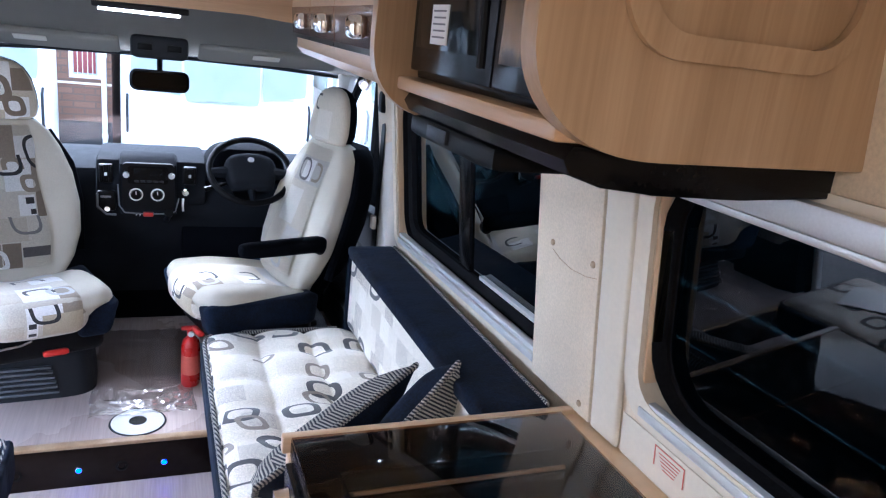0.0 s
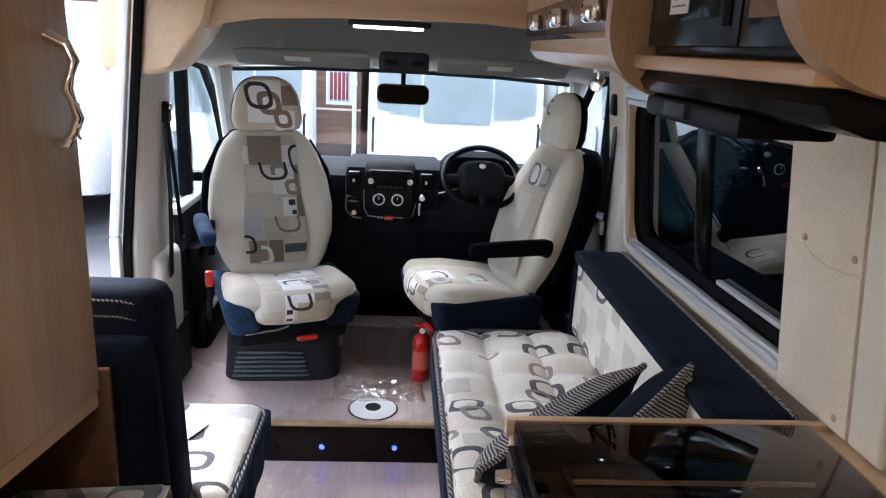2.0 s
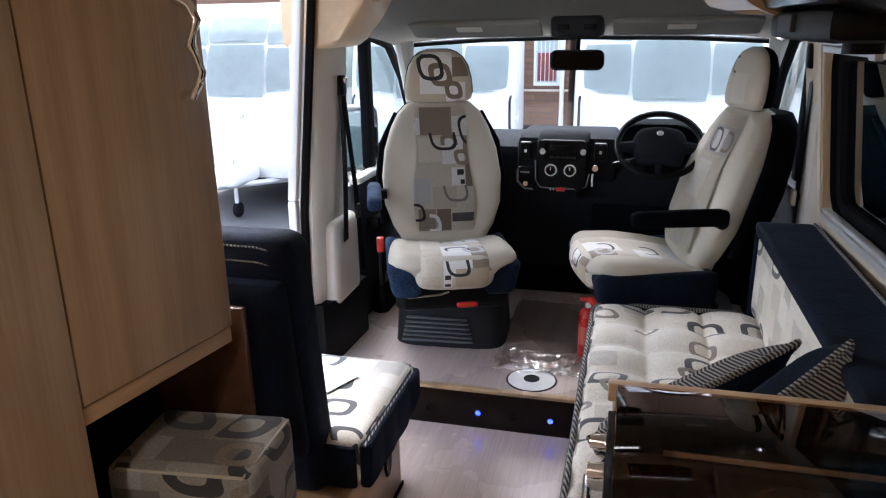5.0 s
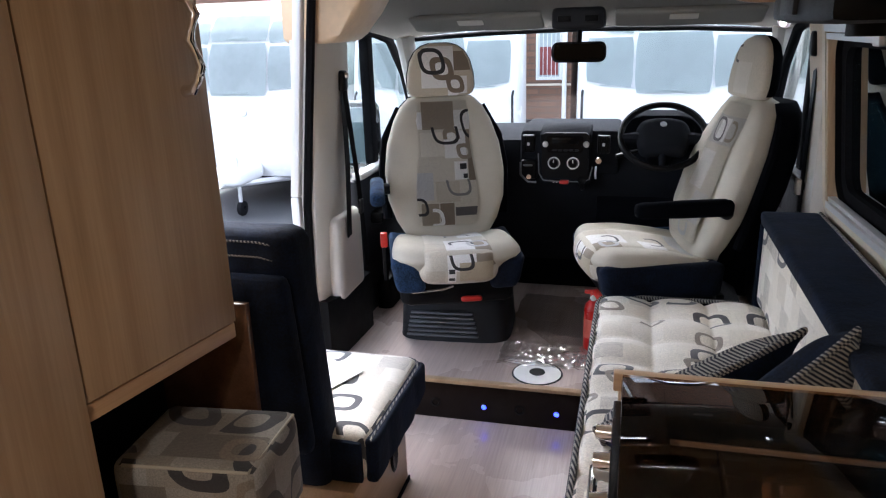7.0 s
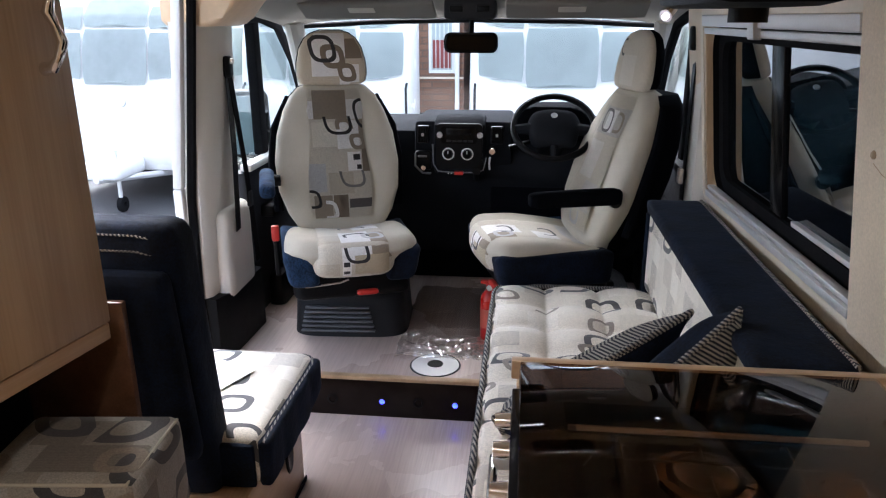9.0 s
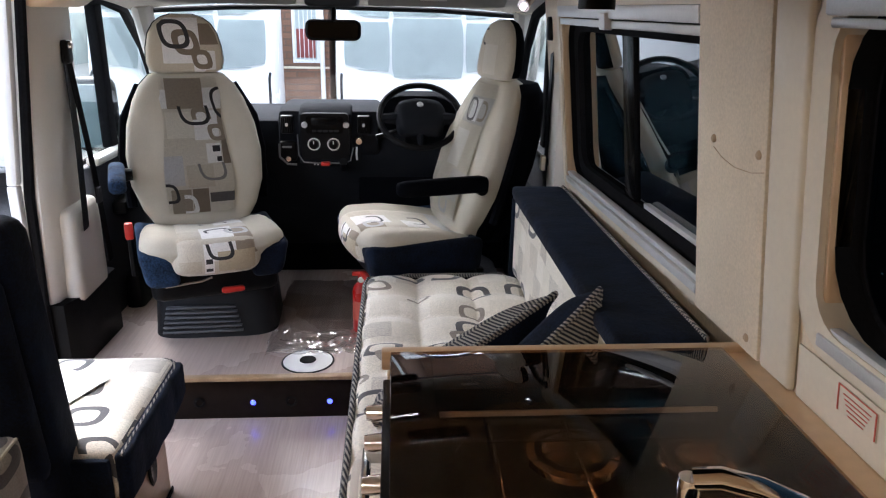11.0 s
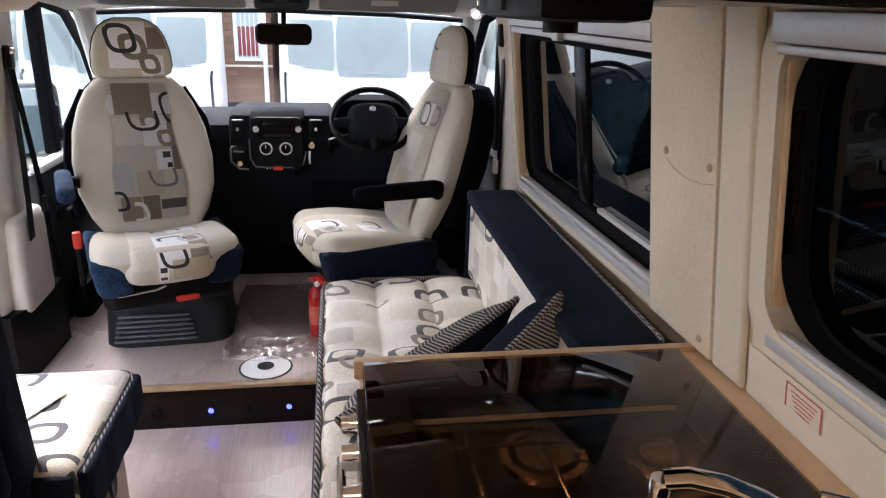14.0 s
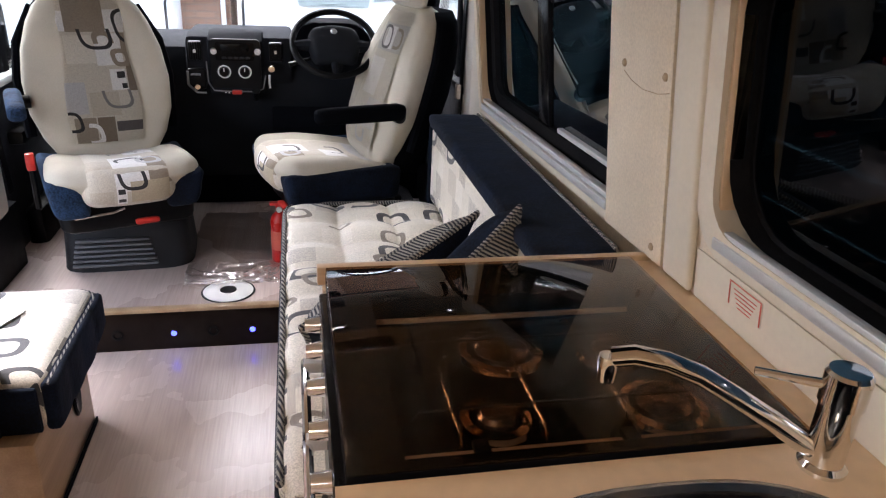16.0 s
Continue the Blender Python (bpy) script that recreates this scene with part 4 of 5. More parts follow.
    for sx in (-0.06, 0.06):
        part("headrest_post", tube([(sx, lean(1.08), 1.06), (sx, lean(1.14), 1.15)], 0.008, 8), CHROME, s, "", True)

    def cush(p):
        u = p.x / 0.275
        f = (p.y + 0.24) / 0.48
        if p.z > 0:
            p.z += 0.02 * (abs(u) ** 3) + 0.02 * math.sin(math.pi * min(1, max(0, 1 - f)))
            p.z -= 0.018 * (1 - min(1, abs(u) * 1.3)) * min(1, max(0, f))
        p.x *= 1 - 0.06 * min(1, max(0, f)) - 0.08 * max(0, 0.2 - f)
        p.y -= 0.035 * (1 - u * u)
        p.z -= 0.065 * max(0, f)
        p.z += 0.005 * noise.noise(Vector((p.x * 9 + p.y * 14, p.y * 5, at[0] * 9)))
        return p

    def tapered(p):
        p = cush(p)
        if p.z < 0.02:
            p.x *= 0.9
            p.y += 0.5 * (0.02 - p.z) if p.y < -0.1 else 0
        return p

    part("seat_cushion", soft(0.55, 0.5, 0.145, 0.07, 16, tapered, (0, -0.05, 0.475)), PLAINCLOTH, s, "cream seat cushion", True, 70)
    part("seat_panel", soft(0.36, 0.514, 0.156, 0.07, 16, cush, (0, -0.05, 0.4745)), SEATPRINT, s, "patchwork seat panel", True, 70)
    for sx in (-1, 1):
        def wrap(p, sx=sx):
            low = 0.07 - p.z
            p.x -= sx * 0.2 * low
            p.y += 0.25 * low if p.y < 0 else 0
            p.z += 0.25 * max(0, sx * p.x) if p.z > 0 else 0
            return p

        # Left flank takes the daylit copy of the navy, right flank the plain one
        part("side_panel", soft(0.125, 0.5, 0.15, 0.035, 10, wrap, (sx * 0.222, -0.066, 0.425)), LIT_NAVY if sx < 0 else NAVY, s, "navy velour side of the cushion", True, 70)
    part("valance", soft(0.49, 0.42, 0.15, 0.04, 7, centre=(0, -0.03, 0.35)), BLACK, s, "black seat frame cover", True, 70)
    part("lever", tube([(-0.2, -0.235, 0.345), (-0.06, -0.255, 0.36), (-0.02, -0.25, 0.37)], 0.005, 6), STEEL, s, "", True)
    part("swivel_handle", soft(0.09, 0.03, 0.022, 0.01, 4, centre=(0.055, -0.265, 0.315)), REDPLASTIC, s, "red swivel handle", True)
    part("swivel_plate", box(None, -0.2, 0.2, -0.22, 0.22, 0.315, 0.345, 0.01), BLACK, s, "", True)
    for sx in (arm,):
        bm = soft(0.062, 0.37, 0.066, 0.024, 7, lambda p: Vector((p.x, p.y, p.z * (1 - 0.6 * max(0, -p.y)))), (sx * 0.318, -0.02, 0.742))
        # A left armrest is coloured as lit by day, a right one black
        part("armrest", bm, BLACKCLOTH if sx > 0 else LIT_NAVY, s, "dark padded armrest", True, 70)
        part("armrest_pivot", lathe([(0, -0.025), (0.024, -0.025), (0.027, 0), (0.024, 0.025), (0, 0.025)], (sx * 0.285, 0.15, 0.715), "x", 14), BLACK, s, "", True)
    part("buckle", soft(0.035, 0.03, 0.07, 0.008, 3, centre=(-0.3, 0.06, 0.5 if arm < 0 else 0.42)), REDPLASTIC, s, "red belt buckle", True)
    part("buckle_stalk", tube([(-0.3, 0.08, 0.3), (-0.3, 0.06, 0.47 if arm < 0 else 0.39)], 0.012, 6), BLACK, s, "", True)
    return s


def pedestal(at, turn):
    p = thing("seat_pedestal", at, "dark grey plastic seat box with louvred front", "seat base", "cab seat boxes", turn)
    rings = [oval(w, d, d, 32, 5, (0, 0.02, z)) for z, w, d in ((0.0, 0.268, 0.228), (0.04, 0.264, 0.225), (0.17, 0.255, 0.218), (0.235, 0.245, 0.212), (0.262, 0.2, 0.19))]
    part("housing", loft(rings), DARKGREY, p, "", True, 50)
    for i in range(6):
        z = 0.036 + 0.0225 * i
        part("louvre", soft(0.34 - 0.01 * i, 0.022, 0.012, 0.005, 4, centre=(-0.045, -0.216, z)), LOUVRE, p, "", True)
    return p


pedestal((-0.53, 3.13, 0.18), 4)
captain_seat("captain_seat", (-0.51, 2.93, 0.18), 20, "cream patchwork swivel cab seat turned to face the cabin", 0.27, -1, BACKPRINT, HEADPRINT)
pedestal((0.5, 3.1, 0.18), 0)
captain_seat("captain_seat", (0.385, 2.97, 0.18), -73, "cream patchwork driver's seat with navy sides, swivelled sideways", 0.33, 1, WASHEDPRINT, PLAINHEAD)

# ---- dashboard ----
dash = thing("dashboard", (0, 3.7, 0.8), "dark grey dashboard with centre console", "dashboard")
prof = [(3.62, 0.62), (3.5, 0.74), (3.44, 0.86), (3.45, 0.98), (3.49, 1.045), (3.56, 1.07), (3.8, 1.085), (4.02, 1.06), (4.03, 0.3), (3.8, 0.3)]
part("moulding", prism(prof, "x", -0.91, 0.91, 0.006), DASHGREY, dash)
prof = [(3.43, 0.9), (3.4, 0.95), (3.408, 1.06), (3.43, 1.1), (3.5, 1.118), (3.78, 1.115), (3.8, 0.8), (3.5, 0.85)]
part("centre_housing", prism(prof, "x", -0.27, 0.205, 0.022), DASHGREY, dash)
prof = [(3.38, 0.852), (3.372, 0.88), (3.39, 1.09), (3.42, 1.118), (3.5, 1.13), (3.5, 0.85)]
con = part("centre_console", prism(prof, "x", -0.172, 0.075, 0.018), DASHGREY, dash, "dark grey control panel")


def face_y(z):
    return 3.366 + 0.004 * (z - 0.88) / 0.21


part("face_panel", prism(rounded(-0.158, 0.062, 0.882, 1.098, 0.02), "y", 3.3705, 3.4), BLACK, con, "gloss black face")
bm = prism(rounded(-0.135, 0.035, 1.005, 1.085, 0.012), "y", 3.366, 3.4)
part("radio", bm, SATIN, con, "black radio")
for x in (-0.142, 0.05):
    part("knob", lathe([(0.0, -0.02), (0.012, -0.02), (0.015, 0.0), (0.0, 0.0)], (x, 3.372, 1.045), "y", 16), ALU, con)
part("display", box(None, -0.11, 0.01, 3.3635, 3.37, 1.045, 1.078, 0.002), SATIN, con)
for i in range(5):
    part("button", box(None, -0.108 + 0.026 * i, -0.088 + 0.026 * i, 3.3635, 3.37, 1.012, 1.022, 0.002), DARKGREY, con)
for x in (-0.101, -0.01):
    k = part("dial", lathe([(0.0, -0.016), (0.02, -0.016), (0.023, 0.0), (0.0, 0.0)], (x, face_y(0.955), 0.955), "y", 20), SATIN, con)
    part("dial_ring", lathe([(0.024, -0.006), (0.029, -0.006), (0.03, 0.0), (0.024, 0.0)], (x, face_y(0.955), 0.955), "y", 24), PAPER, k)
    part("pointer", box(None, x - 0.002, x + 0.002, face_y(0.955) - 0.019, face_y(0.955) - 0.0165, 0.958, 0.973), PAPER, k)
part("hazard_button", box(None, -0.072, -0.028, 3.35, 3.38, 0.855, 0.872, 0.004), REDPLASTIC, con, "red hazard button")
trim = [(-0.176, 3.366, 1.0), (-0.172, 3.362, 0.905), (-0.15, 3.358, 0.872), (-0.09, 3.355, 0.868), (0.04, 3.355, 0.868), (0.068, 3.36, 0.88), (0.082, 3.366, 0.94)]
part("console_trim", tube(trim, 0.0032, 8), PANELLIGHT, con, "thin silver-grey trim line")
for x0, x1 in ((-0.255, -0.198), (0.1, 0.16)):
    v = part("air_vent", box(None, x0, x1, 3.39, 3.42, 1.0, 1.085, 0.008), BLACK, dash)
    for i in range(5):
        x = x0 + 0.008 + i * (x1 - x0 - 0.016) / 4
        part("fin", box(None, x - 0.002, x + 0.002, 3.384, 3.392, 1.008, 1.078), BLACK, v)
    part("vent_tab", box(None, (x0 + x1) / 2 - 0.006, (x0 + x1) / 2 + 0.006, 3.378, 3.386, 1.035, 1.05, 0.002), PAPER, v)
part("cubby", box(None, -0.265, -0.185, 3.38, 3.42, 0.87, 0.965, 0.012), BLACK, dash)
part("ashtray_lip", tube([(-0.262, 3.375, 0.955), (-0.262, 3.37, 0.895), (-0.225, 3.36, 0.862), (-0.185, 3.368, 0.858)], 0.005, 8), PANELLIGHT, dash)
for x in (-0.1, -0.085):
    part("indicator", lathe([(0.0, -0.004), (0.003, -0.004), (0.003, 0.0), (0.0, 0.0)], (x, 3.36, 0.862), "y", 10), PAPER, dash)
part("lighter_socket", lathe([(0.0, -0.012), (0.012, -0.012), (0.015, 0.0), (0.0, 0.0)], (-0.222, 3.375, 0.885), "y", 16), CHROME, dash)
part("cubby_handle", box(None, -0.25, -0.205, 3.372, 3.38, 0.935, 0.944, 0.003), PANELLIGHT, dash)
part("glovebox_lid", box(None, -0.86, -0.34, 3.42, 3.5, 0.78, 0.97, 0.02), DASHGREY, dash)
part("ignition", lathe([(0.0, -0.03), (0.014, -0.03), (0.022, -0.01), (0.022, 0.02), (0, 0.02)], (0.11, 3.36, 0.975), "y", 18), CHROME, dash, "chrome ignition ring")
part("keyring", tube([(0.1, 3.33, 0.95), (0.098, 3.325, 0.92), (0.1, 3.33, 0.89)], 0.005, 6), ALU, dash)
part("gear_lever", tube([(0.03, 3.44, 0.82), (0.035, 3.34, 0.86), (0.038, 3.31, 0.885)], [0.014, 0.012, 0.02], 10), BLACK, dash)
part("binnacle", prism(rounded(0.2, 0.57, 1.02, 1.178, [0.01, 0.01, 0.1, 0.1], 8), "y", 3.39, 3.62, 0.015), BLACKCLOTH, dash, "hooded instrument binnacle")
part("lower_bulkhead", box(None, -0.93, 0.93, 3.78, 3.86, 0.18, 0.8), BLACKCLOTH, dash)
part("knee_roll", prism([(3.5, 0.58), (3.46, 0.7), (3.5, 0.82), (3.62, 0.82), (3.62, 0.58)], "x", 0.1, 0.88, 0.01), BLACKCLOTH, dash)
part("column_stalk", tube([(0.3, 3.33, 1.03), (0.19, 3.31, 1.0)], [0.008, 0.012], 8), BLACK, dash)

wheel = thing("steering_wheel", (0.385, 3.27, 1.09), "black three-spoke steering wheel", "steering wheel")
tiltm = pose(0.39, 3.262, 1.105, -48, 0, 0)
bm = tube([(0.182 * math.cos(a), 0, 0.182 * math.sin(a)) for a in (2 * math.pi * k / 40 for k in range(41))], 0.0145, 10)
bmesh.ops.transform(bm, matrix=tiltm, verts=bm.verts[:])
part("rim", bm, BLACK, wheel)
bm = soft(0.235, 0.07, 0.2, 0.035, 12, lambda p: Vector((p.x * (1 + 1.6 * min(0, p.z) + 0.2 * p.z) * (1 - 5 * max(0, p.z - 0.04) ** 1.3), p.y - 0.012 * (1 - (p.x / 0.12) ** 2), p.z - 1.2 * p.x * p.x * (p.z > 0.03))))
bmesh.ops.transform(bm, matrix=tiltm @ pose(0, 0.01, -0.01), verts=bm.verts[:])
hub = part("hub", bm, DASHGREY, wheel, "", False, 60)
bm = lathe([(0, -0.038), (0.015, -0.038), (0.012, -0.042), (0, -0.042)], (0, 0, 0.035), "y", 14)
bmesh.ops.transform(bm, matrix=tiltm, verts=bm.verts[:])
part("badge", bm, ALU, hub)
for a in (185, 355, 270):
    c, q = math.cos(radians(a)), math.sin(radians(a))
    bm = tube([(0.06 * c, 0.012, 0.06 * q), (0.175 * c, 0.0, 0.175 * q)], [0.036, 0.02] if a in (185, 355) else [0.022, 0.012], 8)
    bmesh.ops.transform(bm, matrix=tiltm, verts=bm.verts[:])
    part("spoke", bm, DASHGREY, wheel)
part("column", tube([(0.385, 3.29, 1.07), (0.385, 3.5, 0.95)], [0.05, 0.06], 12), BLACK, wheel)

mirror = thing("rear_view_mirror", (0.0, 3.42, 1.465), "black interior rear-view mirror below a roof console", "mirror")
bm = prism(rounded(-0.125, 0.125, 1.42, 1.512, 0.03), "y", 3.405, 3.44, 0.006)
part("casing", bm, SATIN, mirror)
# Glass coloured near black, standing in for a dark reflection
part("mirror_face", prism(rounded(-0.114, 0.114, 1.43, 1.503, 0.024), "y", 3.4015, 3.4045), Mat("dark_reflection_glass", (0.01, 0.0105, 0.011), 0.03, 1.0).m, mirror)
part("stem", tube([(0, 3.44, 1.5), (0, 3.47, 1.56), (0, 3.44, 1.6)], 0.012, 8), BLACK, mirror)
cons = thing("roof_console", (0.0, 3.38, 1.6), "grey roof console with map lights", "console")
part("housing", soft(0.235, 0.2, 0.1, 0.025, 6, centre=(0.0, 3.42, 1.615)), DARKGREY, cons)
for x in (-0.06, 0.06):
    part("map_light", box(None, x - 0.03, x + 0.03, 3.312, 3.325, 1.6, 1.628, 0.004), BLACK, cons)
for x0, x1 in ((-0.78, -0.16), (0.16, 0.78)):
    v = thing("sun_visor", ((x0 + x1) / 2, 3.4, 1.6), "grey folded sun visor", "visor", "sun visors")
    bm = soft(x1 - x0, 0.16, 0.028, 0.013, 8)
    bmesh.ops.transform(bm, matrix=pose((x0 + x1) / 2, 3.36, 1.612, -23, 0, 0), verts=bm.verts[:])
    part("pad", bm, HEADLINER, v)
    bm = soft(0.12, 0.05, 0.006, 0.003, 3)
    bmesh.ops.transform(bm, matrix=pose((x0 + x1) / 2 - 0.02, 3.325, 1.609, -23, 0, 0), verts=bm.verts[:])
    part("warning_label", bm, CABTRIM, v)

for s in (-1, 1):
    mir = thing("door_mirror", (s * 1.16, 3.55, 1.05), "large black exterior door mirror", "mirror", "door mirrors")
    part("casing", soft(0.2, 0.12, 0.36, 0.05, 7, centre=(s * 1.17, 3.62, 1.05)), BLACK, mir)
    part("glass", box(None, s * 1.17 - 0.08, s * 1.17 + 0.08, 3.548, 3.556, 0.9, 1.2, 0.003), TEAL, mir)
    part("arm", tube([(s * 0.98, 3.7, 0.98), (s * 1.1, 3.66, 0.98)], 0.03, 8), BLACK, mir)



def strap(a, b, width, along, thick=0.003):
    """A flat webbing strap from a to b, its width lying along a direction."""
    a, b, w = Vector(a), Vector(b), Vector(along).normalized() * width / 2
    n = (b - a).cross(w).normalized() * thick
    return loft([[p - w, p + w, p + w + n, p - w + n] for p in (a, (a + b) / 2 + n * 2, b)])


belt = thing("seat_belt", (-0.85, 2.62, 0.8), "black seat belt hanging on the pillar", "seat belt", "seat belts")
part("webbing", strap((-0.86, 2.62, 1.4), (-0.852, 2.57, 0.79), 0.044, (0, 1, 0.1)), BLACK, belt)
part("second_run", strap((-0.858, 2.63, 1.4), (-0.838, 2.715, 0.62), 0.042, (0, 1, 0)), RUBBER, belt)
part("guide", soft(0.032, 0.05, 0.08, 0.013, 4, centre=(-0.858, 2.625, 1.41)), BLACK, belt)
part("anchor_bolt", lathe([(0, 0), (0.013, 0), (0.011, 0.01), (0, 0.012)], (-0.843, 2.625, 1.43), "x", 12), STEEL, belt)
part("tongue", box(None, -0.846, -0.83, 2.665, 2.7, 0.86, 0.92, 0.004), DARKGREY, belt)
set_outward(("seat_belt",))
belt = thing("seat_belt", (0.88, 2.9, 0.8), "black seat belt on the pillar", "seat belt", "seat belts")
part("webbing", box(None, 0.895, 0.899, 2.86, 2.91, 0.5, 1.52), BLACK, belt)
part("guide", soft(0.03, 0.06, 0.09, 0.012, 4, centre=(0.885, 2.885, 1.5)), BLACK, belt)
part("buckle_tongue", box(None, 0.875, 0.893, 2.865, 2.905, 0.94, 1.0, 0.004), PAPER, belt)

# ---- the bench ----
bench = thing("bench_sofa", (0.45, 1.9, 0), "long side bench in cream patchwork with navy edges", "sofa")
part("base", box(None, 0.2, 0.95, 1.28, 2.62, 0.0, 0.43, 0.01), NAVY, bench)


def tuft(p):
    if p.z > 0:
        x = (p.x + 0.32) / 0.205
        y = (p.y + 0.8) / 0.2
        p.z += 0.028 * (abs(math.sin(math.pi * x)) ** 0.5 + abs(math.sin(math.pi * y)) ** 0.5 - 1.5)
    return p


part("seat_cushion", soft(0.632, 1.66, 0.15, 0.04, 90, tuft, (0.469, 1.85, 0.497)), FABRIC_SOFT, bench, "buttoned patchwork seat cushion", False, 70)
bm = soft(0.02, 1.62, 0.11, 0.01, 8, centre=(0.154, 1.85, 0.475))
part("front_edge", bm, NAVY, bench, "navy front edge")
cord = tube([(0.158, 1.06, 0.555), (0.158, 2.58, 0.555), (0.17, 2.64, 0.555), (0.215, 2.675, 0.555), (0.7, 2.677, 0.555)], 0.009, 8)
part("piping", cord, PIPING, bench, "striped piping")


def backpad(p):
    if p.x < 0:
        p.x += 0.008 * (abs(math.sin(math.pi * (p.y + 0.7) / 0.35)) - 0.5) - 0.0
    return p


part("backrest", soft(0.1, 1.4, 0.36, 0.035, 16, backpad, (0.79, 2.0, 0.735)), FABRIC_SOFT, bench, "pale patchwork back cushion", False, 70)
part("top_roll", soft(0.206, 1.41, 0.05, 0.02, 14, None, (0.829, 2.0, 0.895)), NAVY, bench, "navy velour top of the backrest", False, 70)
part("piping", tube([(0.925, 1.32, 0.918), (0.925, 2.68, 0.918)], 0.006, 8), PIPING, bench)
part("back_end", box(None, 0.73, 0.93, 2.66, 2.7, 0.43, 0.88, 0.015), NAVY, bench)


def pillow(name, size, m, label, front, back):
    p = thing(name, (0, 0, 0), label, "cushion", "scatter cushions")
    p.matrix_basis = m
    for side, mat, nm in ((-1, front, "front_cover"), (1, back, "back_cover")):
        rows = []
        for i in range(15):
            u = -1 + i / 7
            row = []
            for j in range(15):
                v = -1 + j / 7
                full = (max(0, 1 - u ** 4) * max(0, 1 - v ** 4)) ** 0.6
                k = 1 - 0.1 * (1 - abs(v) ** 2) * abs(u) ** 3
                l = 1 - 0.1 * (1 - abs(u) ** 2) * abs(v) ** 3
                row.append((size / 2 * u * k, side * (0.068 * full + 0.002), size / 2 * v * l))
            rows.append(row)
        part(nm, loft(rows, closed=False), mat, p, "", True, 80)
    edge = []
    for k in range(57):
        t = 4 * k / 56
        q, f = int(t) % 4, t - int(t)
        c = [(-1, -1), (1, -1), (1, 1), (-1, 1), (-1, -1)]
        u = c[q][0] + (c[q + 1][0] - c[q][0]) * f
        v = c[q][1] + (c[q + 1][1] - c[q][1]) * f
        kk = 1 - 0.1 * (1 - v * v) * abs(u) ** 3
        ll = 1 - 0.1 * (1 - u * u) * abs(v) ** 3
        edge.append((size / 2 * u * kk, 0, size / 2 * v * ll))
    part("piping", tube(edge, 0.009, 8), PIPING, p, "striped corded edge", True)
    return p




def propped(low, high, away, size):
    """Pose of a cushion whose near edge runs from low to high and which reaches away from there."""
    a = (Vector(high) - Vector(low)).normalized()
    b = Vector(away)
    b = (b - a * b.dot(a)).normalized()
    m = Matrix((a, a.cross(b), -b)).transposed().to_4x4()
    m.translation = (Vector(low) + Vector(high)) / 2 + b * size / 2
    return m


pillow("scatter_cushion", 0.54, propped((0.2, 1.41, 0.7), (0.675, 1.62, 0.905), (0.02, 0.75, -0.72), 0.54), "square scatter cushion, navy with striped top", NAVY, STRIPE)
pillow("scatter_cushion", 0.32, propped((0.504, 1.413, 0.763), (0.742, 1.5, 0.959), (-0.12, 0.42, -0.9), 0.32), "navy scatter cushion with a striped side", STRIPE, NAVY)

# ---- kitchen ----
kit = thing("kitchen_unit", (0.62, 0.3, 0), "oak kitchen base unit under the worktop", "cabinet")
part("carcass", box(None, 0.28, 0.99, -2.2, 1.29, 0.0, 0.6, 0.004), OAK, kit)
part("end_panel", box(None, 0.256, 1.0, 1.262, 1.3, 0.0, 0.874, 0.004), OAK_X, kit)
part("front_rail", box(None, 0.27, 0.3, -2.2, 0.62, 0.6, 0.874, 0.003), OAK, kit)
part("end_lip", box(None, 0.245, 1.0, 1.283, 1.306, 0.876, 0.918, 0.004), OAK_X, kit, "oak lipping")
top = thing("worktop", (0.6, 0.3, 0.88), "cream laminate worktop beside the window", "worktop")
bm = box(None, 0.935, 1.012, 0.645, 1.282, 0.876, 0.906, 0.003)
part("back_strip", bm, WORKTOP, top)
SX, SY, SA, SB = 0.66, 0.31, 0.28, 0.268
hole = [(SX + SA * math.copysign(abs(math.cos(a)) ** 0.75, math.cos(a)), SY + SB * math.copysign(abs(math.sin(a)) ** 0.75, math.sin(a))) for a in (2 * math.pi * k / 48 for k in range(48))]
rim_o = []
for k in range(48):
    a = 2 * math.pi * k / 48
    c, q = math.cos(a), math.sin(a)
    f = 1 / max(abs(c), abs(q))
    rim_o.append((0.63 + 0.383 * c * f, 0.26 + 0.383 * q * f))
bm = loft([[(p, q, 0.906) for p, q in hole], [(p, q, 0.906) for p, q in rim_o], [(p, q, 0.876) for p, q in rim_o], [(p, q, 0.876) for p, q in hole], [(p, q, 0.906) for p, q in hole]], caps=False)
part("slab", bm, WORKTOP, top)
part("rear_slab", box(None, 0.247, 1.012, -2.2, -0.124, 0.876, 0.906, 0.003), WORKTOP, top)
part("upstand", leaned(box(None, -0.005, -0.001, -2.2, 1.106, 0.907, 1.012, 0.001)), MOULD, top, "cream moulded upstand")

sink = thing("sink", (SX, SY, 0.906), "inset steel sink with a dark bowl", "sink")


def around(k, z):
    return [(SX + (p - SX) * k, SY + (q - SY) * k, z) for p, q in hole]


part("rim", loft([around(1.03, 0.907), around(1.03, 0.911), around(0.99, 0.915), around(0.95, 0.911), around(0.945, 0.905)], caps=False), STEEL, sink)
part("bowl", loft([around(0.945, 0.906), around(0.9, 0.86), around(0.8, 0.79), around(0.1, 0.78)], caps=False), SATIN, sink, "dark sink bowl")
part("plug", lathe([(0.0, 0.787), (0.04, 0.787), (0.04, 0.782), (0, 0.782)], (SX, SY, 0), "z", 18), STEEL, sink)

